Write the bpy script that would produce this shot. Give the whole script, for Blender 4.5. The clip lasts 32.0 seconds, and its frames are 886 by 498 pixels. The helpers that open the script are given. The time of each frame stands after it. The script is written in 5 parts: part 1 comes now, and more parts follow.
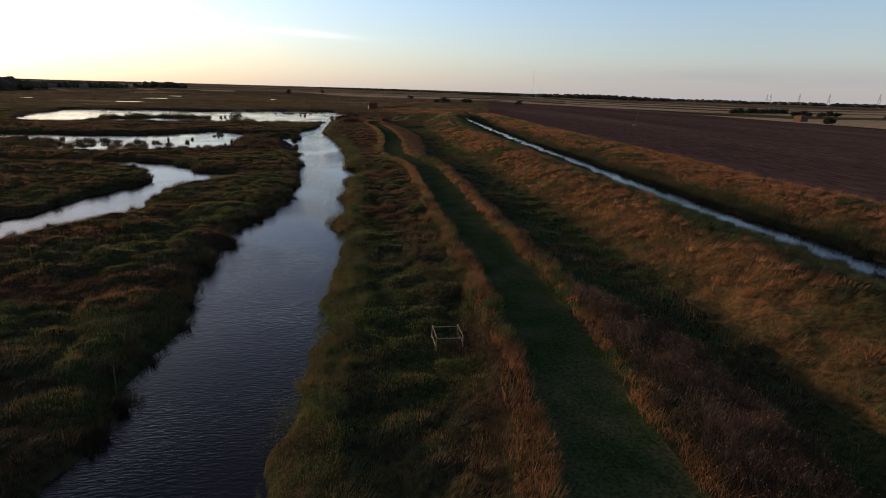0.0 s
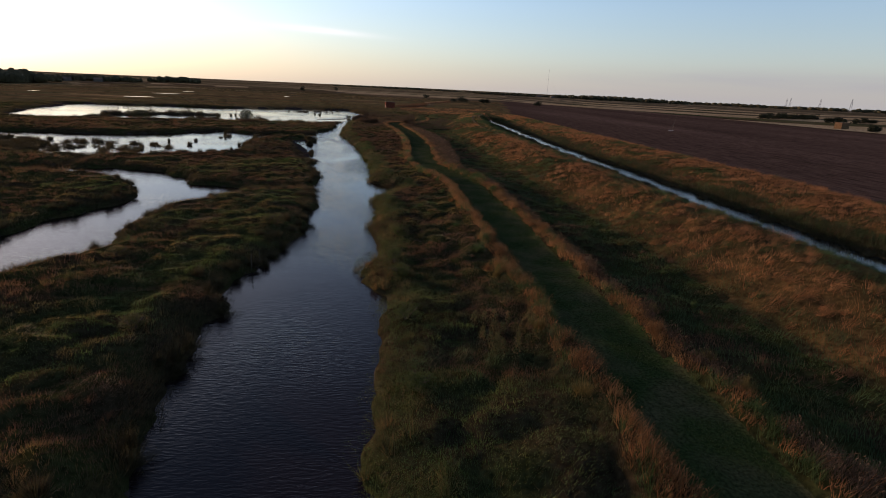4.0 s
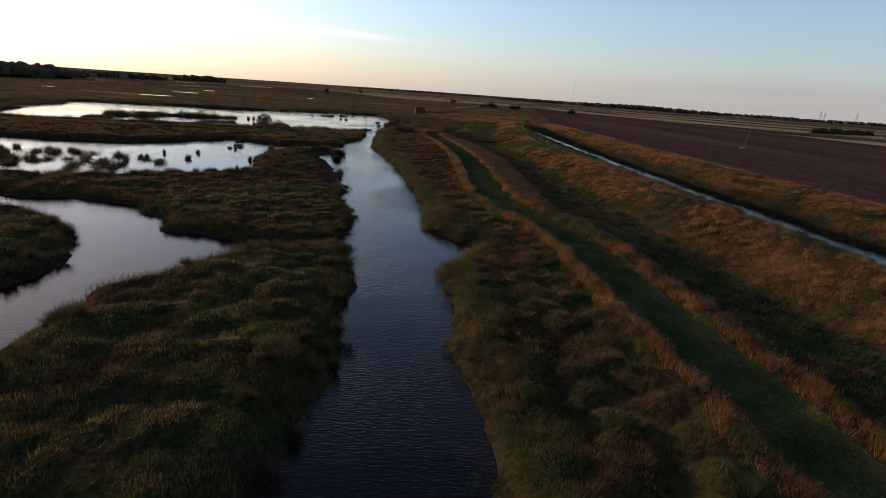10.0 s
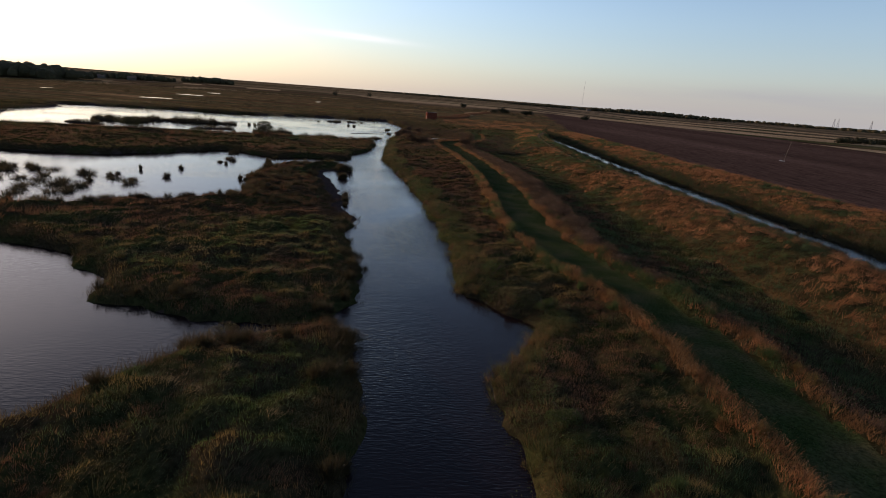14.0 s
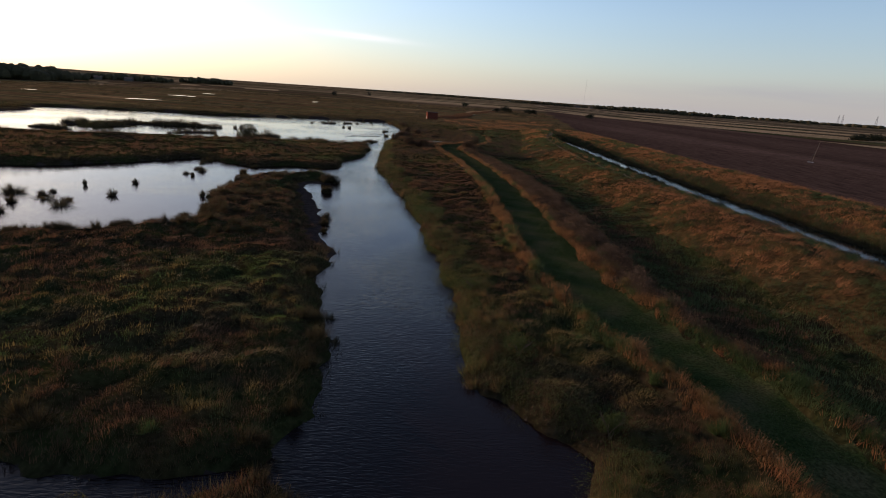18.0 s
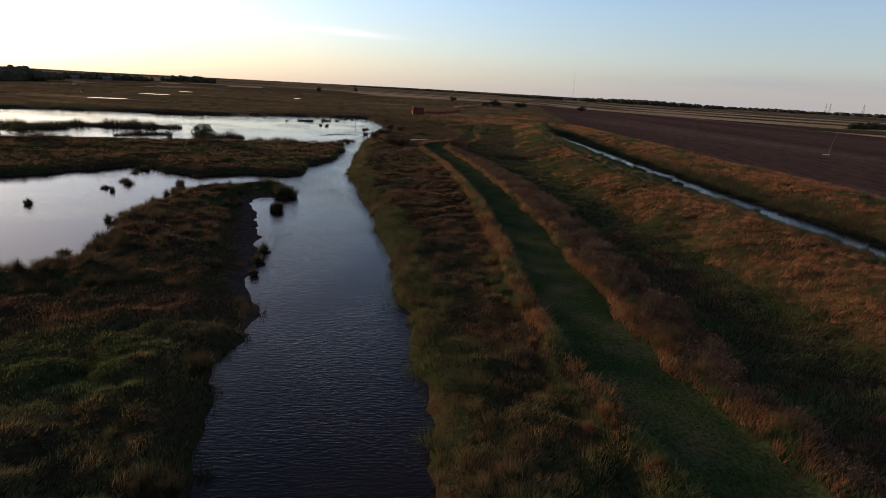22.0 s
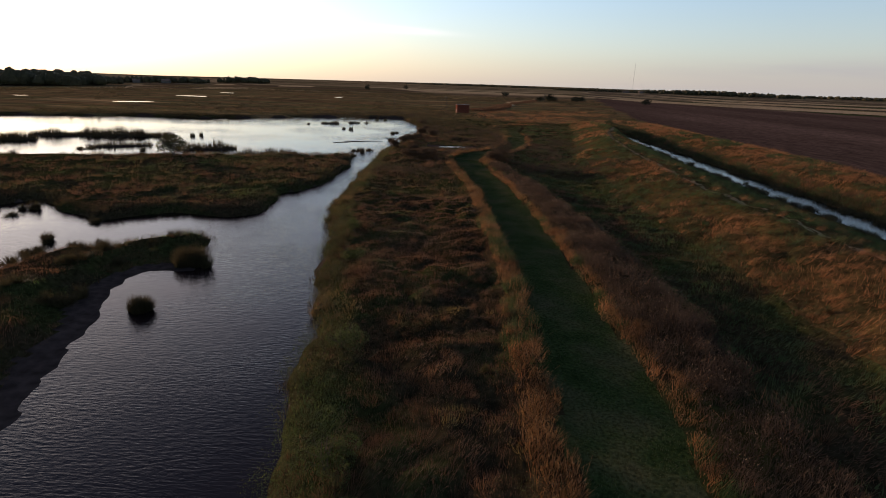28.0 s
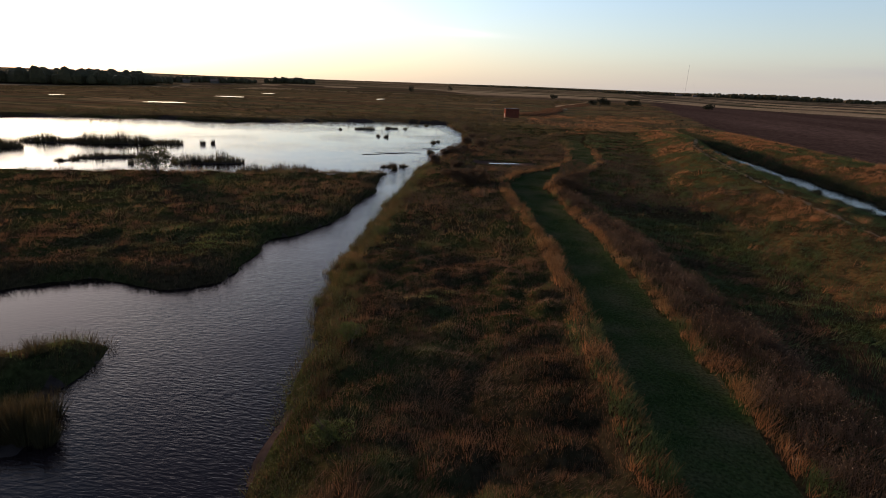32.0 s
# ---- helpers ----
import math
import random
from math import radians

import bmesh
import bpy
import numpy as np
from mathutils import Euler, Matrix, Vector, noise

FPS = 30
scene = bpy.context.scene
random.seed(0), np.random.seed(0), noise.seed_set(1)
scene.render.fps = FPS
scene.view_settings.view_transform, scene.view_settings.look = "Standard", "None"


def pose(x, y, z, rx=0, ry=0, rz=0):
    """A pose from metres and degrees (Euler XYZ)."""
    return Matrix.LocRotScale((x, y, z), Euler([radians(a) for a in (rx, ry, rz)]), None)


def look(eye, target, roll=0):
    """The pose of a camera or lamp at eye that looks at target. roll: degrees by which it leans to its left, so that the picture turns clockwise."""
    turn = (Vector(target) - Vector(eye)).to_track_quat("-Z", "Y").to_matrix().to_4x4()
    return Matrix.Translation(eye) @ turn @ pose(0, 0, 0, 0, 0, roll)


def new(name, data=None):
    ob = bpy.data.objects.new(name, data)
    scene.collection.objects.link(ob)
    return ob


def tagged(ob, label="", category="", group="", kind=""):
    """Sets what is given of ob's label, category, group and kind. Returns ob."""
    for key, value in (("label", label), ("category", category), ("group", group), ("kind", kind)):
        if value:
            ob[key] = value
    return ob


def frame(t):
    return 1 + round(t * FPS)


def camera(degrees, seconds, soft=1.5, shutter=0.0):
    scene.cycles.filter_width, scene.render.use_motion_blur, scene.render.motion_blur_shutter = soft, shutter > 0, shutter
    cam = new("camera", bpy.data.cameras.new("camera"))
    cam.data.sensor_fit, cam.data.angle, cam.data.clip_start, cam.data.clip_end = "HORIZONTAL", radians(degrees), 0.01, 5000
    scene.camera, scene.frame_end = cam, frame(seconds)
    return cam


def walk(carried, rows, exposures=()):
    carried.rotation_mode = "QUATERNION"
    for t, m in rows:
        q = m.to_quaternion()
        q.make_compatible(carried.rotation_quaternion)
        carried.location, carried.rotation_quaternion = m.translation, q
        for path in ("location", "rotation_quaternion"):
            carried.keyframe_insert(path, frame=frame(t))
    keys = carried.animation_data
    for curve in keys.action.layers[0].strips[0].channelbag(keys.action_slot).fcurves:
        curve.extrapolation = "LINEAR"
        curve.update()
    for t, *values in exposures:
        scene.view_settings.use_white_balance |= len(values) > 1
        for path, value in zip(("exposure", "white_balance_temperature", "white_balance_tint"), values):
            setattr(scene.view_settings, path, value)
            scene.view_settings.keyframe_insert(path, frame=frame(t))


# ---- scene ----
cam = camera(79.9, 32.0, soft=0.92)
METRES, EYE, TILT, LEAN, TURN = 144.45, 13.0, 0.5, -2.1, -6.1
ROWS = [
    (0.0, 0.0, 0.0, 0.0, -0.08, -17.11, 0.26),
    (0.5, -0.0046, 0.0139, 0.0001, 0.05, -17.17, 0.11),
    (1.0, -0.0093, 0.0288, 0.0002, 0.21, -17.23, 0.01),
    (1.5, -0.0135, 0.0426, 0.0002, 0.37, -17.29, -0.12),
    (2.0, -0.0178, 0.0575, 0.0, 0.53, -17.28, -0.21),
    (2.5, -0.0218, 0.0708, 0.0002, 0.68, -17.25, -0.29),
    (3.0, -0.0261, 0.0856, 0.0002, 0.88, -17.24, -0.37),
    (3.5, -0.0302, 0.0993, 0.0003, 1.07, -17.23, -0.47),
    (5.5, -0.0489, 0.1584, 0.0001, 1.93, -17.1, -0.94),
    (6.0, -0.0541, 0.1739, -0.0001, 2.18, -17.09, -1.07),
    (6.5, -0.0593, 0.1885, -0.0001, 2.4, -17.04, -1.23),
    (7.0, -0.065, 0.2044, -0.0001, 2.62, -17.03, -1.37),
    (7.5, -0.0699, 0.2194, 0.0001, 2.85, -17.05, -1.42),
    (8.0, -0.075, 0.2355, 0.0, 3.03, -17.05, -1.49),
    (8.5, -0.0793, 0.2505, -0.0001, 3.19, -16.97, -1.58),
    (9.0, -0.0837, 0.2663, 0.0001, 3.36, -16.92, -1.62),
    (9.5, -0.0873, 0.2804, 0.0001, 3.47, -16.85, -1.69),
    (10.0, -0.0907, 0.2958, 0.0002, 3.61, -16.8, -1.82),
    (10.5, -0.0936, 0.3098, 0.0004, 3.74, -16.73, -1.93),
    (11.0, -0.097, 0.3245, 0.0006, 3.9, -16.66, -2.04),
    (11.5, -0.1001, 0.3379, 0.0006, 4.0, -16.59, -2.1),
    (12.0, -0.1035, 0.3522, 0.0006, 4.14, -16.54, -2.16),
    (12.5, -0.1066, 0.3651, 0.0011, 4.24, -16.5, -2.19),
    (13.0, -0.1099, 0.3786, 0.002, 4.3, -16.48, -2.24),
    (13.5, -0.113, 0.391, 0.0031, 4.37, -16.47, -2.28),
    (14.0, -0.1164, 0.4043, 0.0038, 4.46, -16.46, -2.29),
    (14.5, -0.1191, 0.4167, 0.0041, 4.52, -16.46, -2.26),
    (16.5, -0.1246, 0.465, 0.0038, 4.63, -16.45, -2.03),
    (17.0, -0.1248, 0.4773, 0.0038, 4.59, -16.49, -1.98),
    (17.5, -0.1246, 0.4887, 0.0037, 4.58, -16.52, -1.93),
    (18.0, -0.1243, 0.5012, 0.0034, 4.55, -16.58, -1.86),
    (18.5, -0.1243, 0.5127, 0.0028, 4.51, -16.61, -1.83),
    (19.0, -0.1246, 0.5258, 0.0022, 4.46, -16.67, -1.8),
    (19.5, -0.1248, 0.5381, 0.0016, 4.38, -16.75, -1.67),
    (20.0, -0.1246, 0.552, 0.001, 4.26, -16.81, -1.54),
    (20.5, -0.1243, 0.5655, 0.0004, 4.11, -16.88, -1.41),
    (21.0, -0.1241, 0.5806, -0.0, 3.9, -16.94, -1.31),
    (21.5, -0.1241, 0.595, -0.0004, 3.68, -16.99, -1.2),
    (22.0, -0.1242, 0.611, -0.001, 3.35, -17.06, -1.02),
    (22.5, -0.1236, 0.6261, -0.0016, 3.02, -17.12, -0.8),
    (23.0, -0.1222, 0.6431, -0.0022, 2.78, -17.21, -0.53),
    (23.5, -0.1203, 0.659, -0.0025, 3.61, -17.27, -0.29),
    (24.0, -0.1183, 0.6766, -0.0029, 3.85, -17.33, -0.06),
    (24.5, -0.1167, 0.6931, -0.0029, 3.69, -17.42, 0.14),
    (25.0, -0.1153, 0.7116, -0.0029, 4.78, -17.51, 0.4),
    (25.5, -0.1138, 0.7292, -0.0029, 6.17, -17.52, 0.57),
    (27.5, -0.1145, 0.8061, -0.0037, 7.77, -17.5, 0.33),
    (28.0, -0.1163, 0.8262, -0.0038, 8.91, -17.52, 0.29),
    (28.5, -0.1185, 0.8449, -0.0039, 9.95, -17.47, 0.21),
    (29.0, -0.1219, 0.8647, -0.0039, 11.18, -17.43, 0.1),
    (29.5, -0.1255, 0.8833, -0.0039, 12.49, -17.39, 0.07),
    (30.0, -0.1298, 0.9031, -0.0039, 13.22, -17.37, 0.08),
    (30.5, -0.1342, 0.9214, -0.0039, 13.3, -17.35, 0.02),
    (31.0, -0.1395, 0.9408, -0.0039, 13.37, -17.35, -0.02),
    (31.5, -0.1446, 0.9587, -0.0041, 13.43, -17.36, 0.01),
    (32.0, -0.1503, 0.9778, -0.0043, 13.51, -17.34, -0.05),
]
walk(cam, [(t, pose(0, 0, EYE, TILT, LEAN, TURN) @ pose(METRES * x, METRES * y, METRES * z, 90 + pitch, roll, yaw)) for t, x, y, z, yaw, pitch, roll in ROWS],
     [(0, 0.85, 5800, 18), (20, 0.85, 5800, 18), (32, 1.0, 6050, 18)])

# ---- light ----
CLOUD = (-0.13, 0.988, 0.0875)
SUN_AZ, SUN_EL = 50.0, 7.0          # degrees left of +y, degrees over the horizon
sun_dir = Vector((-math.sin(radians(SUN_AZ)) * math.cos(radians(SUN_EL)), math.cos(radians(SUN_AZ)) * math.cos(radians(SUN_EL)), math.sin(radians(SUN_EL))))
world = bpy.data.worlds.new("sky")
scene.world = world
world.use_nodes = True
wn, wl = world.node_tree.nodes, world.node_tree.links
sky = wn.new("ShaderNodeTexSky")
sky.sky_type, sky.sun_disc = "NISHITA", False
sky.sun_elevation, sky.sun_rotation = radians(SUN_EL), radians(-SUN_AZ)
sky.altitude, sky.air_density, sky.dust_density, sky.ozone_density = 0, 1.0, 0.6, 2.2
haze = wn.new("ShaderNodeHueSaturation")      # thin high haze pales the sky
haze.inputs["Saturation"].default_value, haze.inputs["Value"].default_value = 0.84, 0.93
wl.new(sky.outputs[0], haze.inputs["Color"])


def sky_math(op, a, b=None, c=None):
    k = wn.new("ShaderNodeMath")
    k.operation = op
    for sock, v in zip(k.inputs, (a, b, c)):
        if v is not None:
            if isinstance(v, (int, float)):
                sock.default_value = v
            else:
                wl.new(v, sock)
    return k.outputs[0]


def sky_dot(v):
    k = wn.new("ShaderNodeVectorMath")
    k.operation = "DOT_PRODUCT"
    wl.new(way.outputs["Generated"], k.inputs[0])
    k.inputs[1].default_value = v
    return k.outputs["Value"]


def sky_mix(fac, a, b):
    k = wn.new("ShaderNodeMix")
    k.data_type = "RGBA"
    for sock, v in ((k.inputs[0], fac), (k.inputs[6], a), (k.inputs[7], b)):
        if isinstance(v, tuple):
            sock.default_value = (*v, 1)
        else:
            wl.new(v, sock)
    return k.outputs[2]


way = wn.new("ShaderNodeTexCoord")
up = sky_dot((0, 0, 1))
toward_sun = sky_math("POWER", sky_math("MAXIMUM", sky_dot(tuple(sun_dir)), 0.0), 3.0)
low_haze = sky_mix(toward_sun, (1.8, 1.68, 1.52), (3.8, 2.9, 1.7))
thick = sky_math("MULTIPLY", sky_math("POWER", sky_math("SUBTRACT", 1.0, sky_math("MINIMUM", sky_math("MAXIMUM", up, 0.0), 0.3)), 11.0), 0.86)
veil = wn.new("ShaderNodeHueSaturation")      # the vault dulls to a greyer blue overhead
veil.inputs["Saturation"].default_value, veil.inputs["Value"].default_value = 0.84, 0.72
wl.new(sky.outputs[0], veil.inputs["Color"])
overhead = sky_math("MINIMUM", sky_math("MAXIMUM", sky_math("MULTIPLY", sky_math("SUBTRACT", up, 0.14), 2.2), 0.0), 1.0)
vault = sky_mix(overhead, haze.outputs[0], veil.outputs[0])
unit = lambda v: sky_math("MINIMUM", sky_math("MAXIMUM", v, 0.0), 1.0)
glow = sky_math("MULTIPLY", unit(sky_math("MULTIPLY", sky_math("SUBTRACT", up, 0.12), 5.0)), unit(sky_math("MULTIPLY", sky_math("SUBTRACT", 0.6, up), 4.2)))
aureole = sky_math("MULTIPLY", sky_math("POWER", sky_math("MAXIMUM", sky_dot(tuple(sun_dir)), 0.0), 8.0), glow)
hazy = sky_mix(aureole, sky_mix(thick, vault, low_haze), (9.2, 7.8, 6.6))
# one thin bright streak of cloud and a dim bank low in the east
def streak(centre, along_axis, length, deep):
    c = Vector(centre).normalized()
    a = Vector(along_axis).normalized()
    n = c.cross(a).normalized()
    p = sky_math("POWER", sky_math("ABSOLUTE", sky_math("DIVIDE", sky_math("SUBTRACT", sky_dot(tuple(a)), c.dot(a)), length)), 2.0)
    q = sky_math("POWER", sky_math("ABSOLUTE", sky_math("DIVIDE", sky_dot(tuple(n)), deep)), 2.0)
    return sky_math("POWER", 2.718, sky_math("MULTIPLY", sky_math("ADD", p, q), -1.0))


puff = wn.new("ShaderNodeTexNoise")
stretch = wn.new("ShaderNodeMapping")
stretch.inputs["Scale"].default_value = (6, 6, 60)
wl.new(way.outputs["Generated"], stretch.inputs[0])
wl.new(stretch.outputs[0], puff.inputs["Vector"])
puff.inputs["Scale"].default_value, puff.inputs["Detail"].default_value = 1.0, 4.0
cloud = sky_math("MULTIPLY", streak(CLOUD, (0.95, 0.3, -0.02), 0.075, 0.005), 0.6)
bank = sky_math("MULTIPLY", sky_math("MULTIPLY", streak((0.62, 0.78, 0.035), (0.78, -0.62, 0), 0.35, 0.016), puff.outputs[0]), 0.7)
clouded = sky_mix(bank, sky_mix(cloud, hazy, (4.6, 4.2, 3.7)), (1.5, 1.38, 1.42))
wl.new(clouded, wn["Background"].inputs[0])
wn["Background"].inputs[1].default_value = 0.15
sun = new("sun", bpy.data.lights.new("sun", "SUN"))
sun.data.energy, sun.data.angle, sun.data.color = 3.1, radians(0.6), (1.0, 0.66, 0.38)
sun.matrix_world = look(sun_dir * 100, (0, 0, 0))

# ---- plan ----
WATER, DITCH = -1.3, -1.5
RIVER = [(-12, -60), (-12, 0), (-11.9, 17), (-11.9, 22.5), (-12.1, 29), (-13, 36), (-14, 43), (-14.6, 47), (-13.5, 48.5), (-14.9, 51.5), (-13.8, 57),
         (-13.1, 64), (-12.5, 74), (-12.5, 79), (-14, 88), (-15.9, 93), (-14.4, 95), (-14.8, 101), (-15.3, 105), (-17.5, 112.5), (-18.4, 122.6),
         (-20.6, 127.6), (-21.4, 132.1), (-22.4, 137.5), (-23.8, 143.3), (-25.1, 147), (-27.8, 153.6), (-27.6, 156.6), (-24.9, 157.6), (-25.4, 160.5), (-26.6, 164.2), (-27.2, 166.2), (-26.6, 178), (-27.3, 187), (-24.5, 192),
         (-23.9, 206), (-25.5, 220), (-26.3, 226), (-25.5, 234)]
EAST_BANK = [(-22.3, 234), (-21.4, 226), (-20.7, 212), (-20.7, 202), (-19.5, 190), (-19.5, 184), (-18.7, 177), (-17.1, 168.6), (-15.5, 162), (-14.8, 158),
             (-12.8, 148), (-11.1, 138), (-10.3, 132.6), (-9.2, 127), (-7.9, 114), (-7.1, 104), (-6.7, 99), (-4.8, 95.6), (-2.1, 93), (-3.7, 90),
             (-5.9, 85.5), (-5.5, 79.5), (-5.3, 71), (-4.8, 63), (-5.1, 60), (-5.6, 55), (-3.3, 52.3), (-3.8, 48), (-3.5, 42), (-4, 35.5),
             (-3.8, 30.5), (-4.3, 25), (-4.3, 17), (-4.3, 0), (-4.3, -60)]
LAKE = [(-26.5, 225), (-30, 221.4), (-37, 219.2), (-52, 214.6), (-59, 212.4), (-76, 206), (-92, 201), (-115, 197.2), (-126, 200), (-132, 208), (-146, 245),
        (-148, 266), (-157, 286), (-118, 305), (-100, 303), (-68, 328), (-48, 338), (-31, 341), (-21, 305), (-18.9, 283), (-18.6, 262), (-20.5, 240),
        (-21.8, 226)]
MERE = [(-23.5, 182), (-26.3, 181.2), (-26.6, 176.2), (-28.6, 174.0), (-31, 174.2), (-35.2, 174.6), (-37.6, 172.4), (-39.4, 171.2), (-41.4, 170.6), (-46.9, 173.5), (-53.1, 176.9), (-60, 167), (-70, 156.5), (-92, 155), (-120, 152), (-140, 146), (-130, 136), (-100, 128),
        (-86, 122), (-66, 117), (-54.5, 116), (-48, 119), (-46.2, 121.5), (-40, 123.8), (-35.5, 127.3), (-33.9, 130.8), (-36, 136), (-38, 146),
        (-38.4, 150), (-37.7, 154), (-37.8, 157.2), (-36.2, 159.6), (-34.6, 160.6), (-33, 160.4), (-32.6, 162.3), (-31, 164.7), (-27.8, 165.8), (-24.5, 165.6)]
CREEK = [(-14, 92.6), (-22, 90.5), (-26, 91.2), (-31.7, 93.4), (-33.7, 97), (-38.5, 102), (-42, 103), (-48, 105), (-54, 103), (-60, 102), (-75, 103),
         (-75, 100), (-57, 98.5), (-50, 98.8), (-45.2, 96.6), (-38.6, 91.6), (-36, 87), (-34.4, 80.5), (-36, 74.5), (-37.9, 70), (-38, 62),
         (-39.5, 58), (-46, 45), (-60, 30), (-60, 20), (-42, 36), (-34, 48.5), (-32, 54), (-27.7, 61.5), (-29.2, 70.5), (-28.7, 77), (-27.2, 80.5),
         (-26, 83.5), (-24, 86.5), (-22, 88.9), (-14, 91.2)]
LINK = [(-55.6, 102), (-53.9, 102), (-55.6, 119), (-57.4, 120)]
PATH = [(8.4, -60), (8.4, 14), (9.2, 26), (9.2, 34), (8.9, 45), (8.4, 62), (8.0, 75), (7.3, 88), (6, 98), (4, 105), (2.5, 113), (2.3, 125), (2.5, 144),
        (1.8, 162), (0.9, 175), (-0.3, 187), (-2.3, 200), (-4.3, 213), (-2.2, 222), (3, 231), (7, 243), (8.5, 262), (8.2, 283), (13, 310), (25, 350),
        (60, 420)]
CREST = [(29, -60), (28.5, 20), (28, 60), (26.5, 100), (25.5, 132), (24, 185), (25, 215), (28.3, 246), (32, 265), (38, 283), (41, 310)]
CHANNEL = [(45.5, -60), (45.3, 40), (44.5, 55), (43.6, 75), (43.6, 95), (43.8, 130), (43.6, 165), (44, 218), (44.8, 246), (46.2, 295), (48, 345)]
BELT = ([8, 26, 34, 60, 105, 118, 150, 200, 215, 240], [6.0, 5.5, 1.5, 1.4, 1.9, 4.5, 5.5, 4.0, 2.0, 1.2])     # width of the dead growth east of the path
WATERS = [RIVER + EAST_BANK, LAKE, MERE, CREEK, LINK]


def lattice(ix, iy, seed):
    h = (ix.astype(np.int64) * 374761393 + iy.astype(np.int64) * 668265263 + seed * 974634777) & 0xFFFFFFFF
    h = ((h ^ (h >> 13)) * 1274126177) & 0xFFFFFFFF
    return ((h ^ (h >> 16)) & 0xFFFF) / 65535.0


def vnoise(x, y, size, seed=0):
    """Smooth noise in 0..1 with features of that size in metres."""
    u, v = np.asarray(x, float) / size, np.asarray(y, float) / size
    iu, iv = np.floor(u), np.floor(v)
    a, b = u - iu, v - iv
    a, b = a * a * (3 - 2 * a), b * b * (3 - 2 * b)
    g = lambda i, j: lattice(iu + i, iv + j, seed)
    return (g(0, 0) * (1 - a) + g(1, 0) * a) * (1 - b) + (g(0, 1) * (1 - a) + g(1, 1) * a) * b


def outline_distance(x, y, ring):
    """Metres to the outline of a polygon, negative inside it."""
    best, inside = np.full(x.shape, 1e18), np.zeros(x.shape, bool)
    for (x0, y0), (x1, y1) in zip(ring, ring[1:] + ring[:1]):
        dx, dy = x1 - x0, y1 - y0
        k = np.clip(((x - x0) * dx + (y - y0) * dy) / (dx * dx + dy * dy), 0, 1)
        best = np.minimum(best, (x - x0 - k * dx) ** 2 + (y - y0 - k * dy) ** 2)
        if dy:
            inside ^= ((y0 > y) != (y1 > y)) & (x < x0 + (y - y0) * dx / dy)
    d = np.sqrt(best)
    return np.where(inside, -d, d)


def along(line, y):
    return np.interp(y, [p[1] for p in line], [p[0] for p in line])


def shore(x, y):
    """Metres from the nearest water's edge, negative on the water."""
    d = np.full(x.shape, 1e9)
    near = (x > -330) & (x < 14) & (y < 520)
    if near.any():
        xs, ys = x[near], y[near]
        d[near] = np.min([outline_distance(xs, ys, ring) for ring in WATERS], axis=0)
    wobble = (vnoise(x, y, 3.1, 3) - 0.5) * 1.3 + (vnoise(x, y, 1.1, 4) - 0.5) * 0.7
    return d + wobble * np.clip(1.4 - np.abs(d) / 6, 0, 1)


def path_off(x, y):
    """Metres to the right of the mown path's middle line."""
    yy = np.clip(y, -60, 420)
    slope = (along(PATH, np.clip(yy + 1.5, -60, 420)) - along(PATH, np.clip(yy - 1.5, -60, 420))) / 3
    return (x - along(PATH, yy)) / np.sqrt(1 + slope * slope) + (vnoise(x, y, 2.3, 8) - 0.5) * 0.7


def mud_shore(x, y):
    """How wide the bare mud is along the water's edge, in metres."""
    w = np.interp(y, [118, 126, 136, 150, 158, 162], [0, 0.8, 1.3, 1.5, 0.9, 0])
    return np.where((x > -31) & (x < -15), w, 0)


def puddle(x, y):
    return np.hypot((x + 7.5) / 4.2, (y - 237) / 2.4) + (vnoise(x, y, 2.0, 9) - 0.5) * 0.5


def cells(x, y, size, seed):
    """Distance to the nearest of a field of scattered points, in units of size, and a number of that point's own."""
    u, v = np.asarray(x, float) / size, np.asarray(y, float) / size
    iu, iv = np.floor(u), np.floor(v)
    best, own = np.full(u.shape, 9.0), np.zeros(u.shape)
    for i in (-1, 0, 1):
        for j in (-1, 0, 1):
            d = np.hypot(u - iu - i - lattice(iu + i, iv + j, seed), v - iv - j - lattice(iu + i, iv + j, seed + 1))
            k = lattice(iu + i, iv + j, seed + 2)
            own = np.where(d < best, k, own)
            best = np.minimum(best, d)
    return best, own


def relief(x, y):
    """Tussocky ground: rounded humps of two sizes with creases between them, in metres."""
    wx, wy = x + 0.9 * vnoise(x, y, 2.1, 76), y + 0.9 * vnoise(x, y, 2.1, 77)
    d, k = cells(wx, wy * 1.25, 2.3, 70)
    e, q = cells(wx, wy, 1.05, 73)
    big = np.sqrt(np.clip(1 - (d / 0.72) ** 2, 0, 1)) * (0.25 + 0.75 * k)
    small = np.sqrt(np.clip(1 - (e / 0.7) ** 2, 0, 1)) * (0.3 + 0.7 * q)
    return (0.62 * big + 0.34 * small - 0.26) * (0.55 + 0.6 * vnoise(x, y, 11, 78))


def ridge(x, y, u):
    """Banks of litter under the rank growth on both sides of the mown path."""
    b = np.interp(y, *BELT)
    west = np.clip(1 - ((u + 3.05) / 0.85) ** 2, 0, 1)
    east = np.clip(1 - ((u - 2.4 - b / 2) / (b / 2 + 0.1)) ** 2, 0, 1)
    return 0.5 * np.sqrt(west + east * np.interp(b, [2, 4], [0.9, 0.4])) * (0.45 + 0.75 * vnoise(x, y, 1.7, 79)) * np.interp(y, [150, 200, 235, 275], [1, 0.9, 0.5, 0.0])


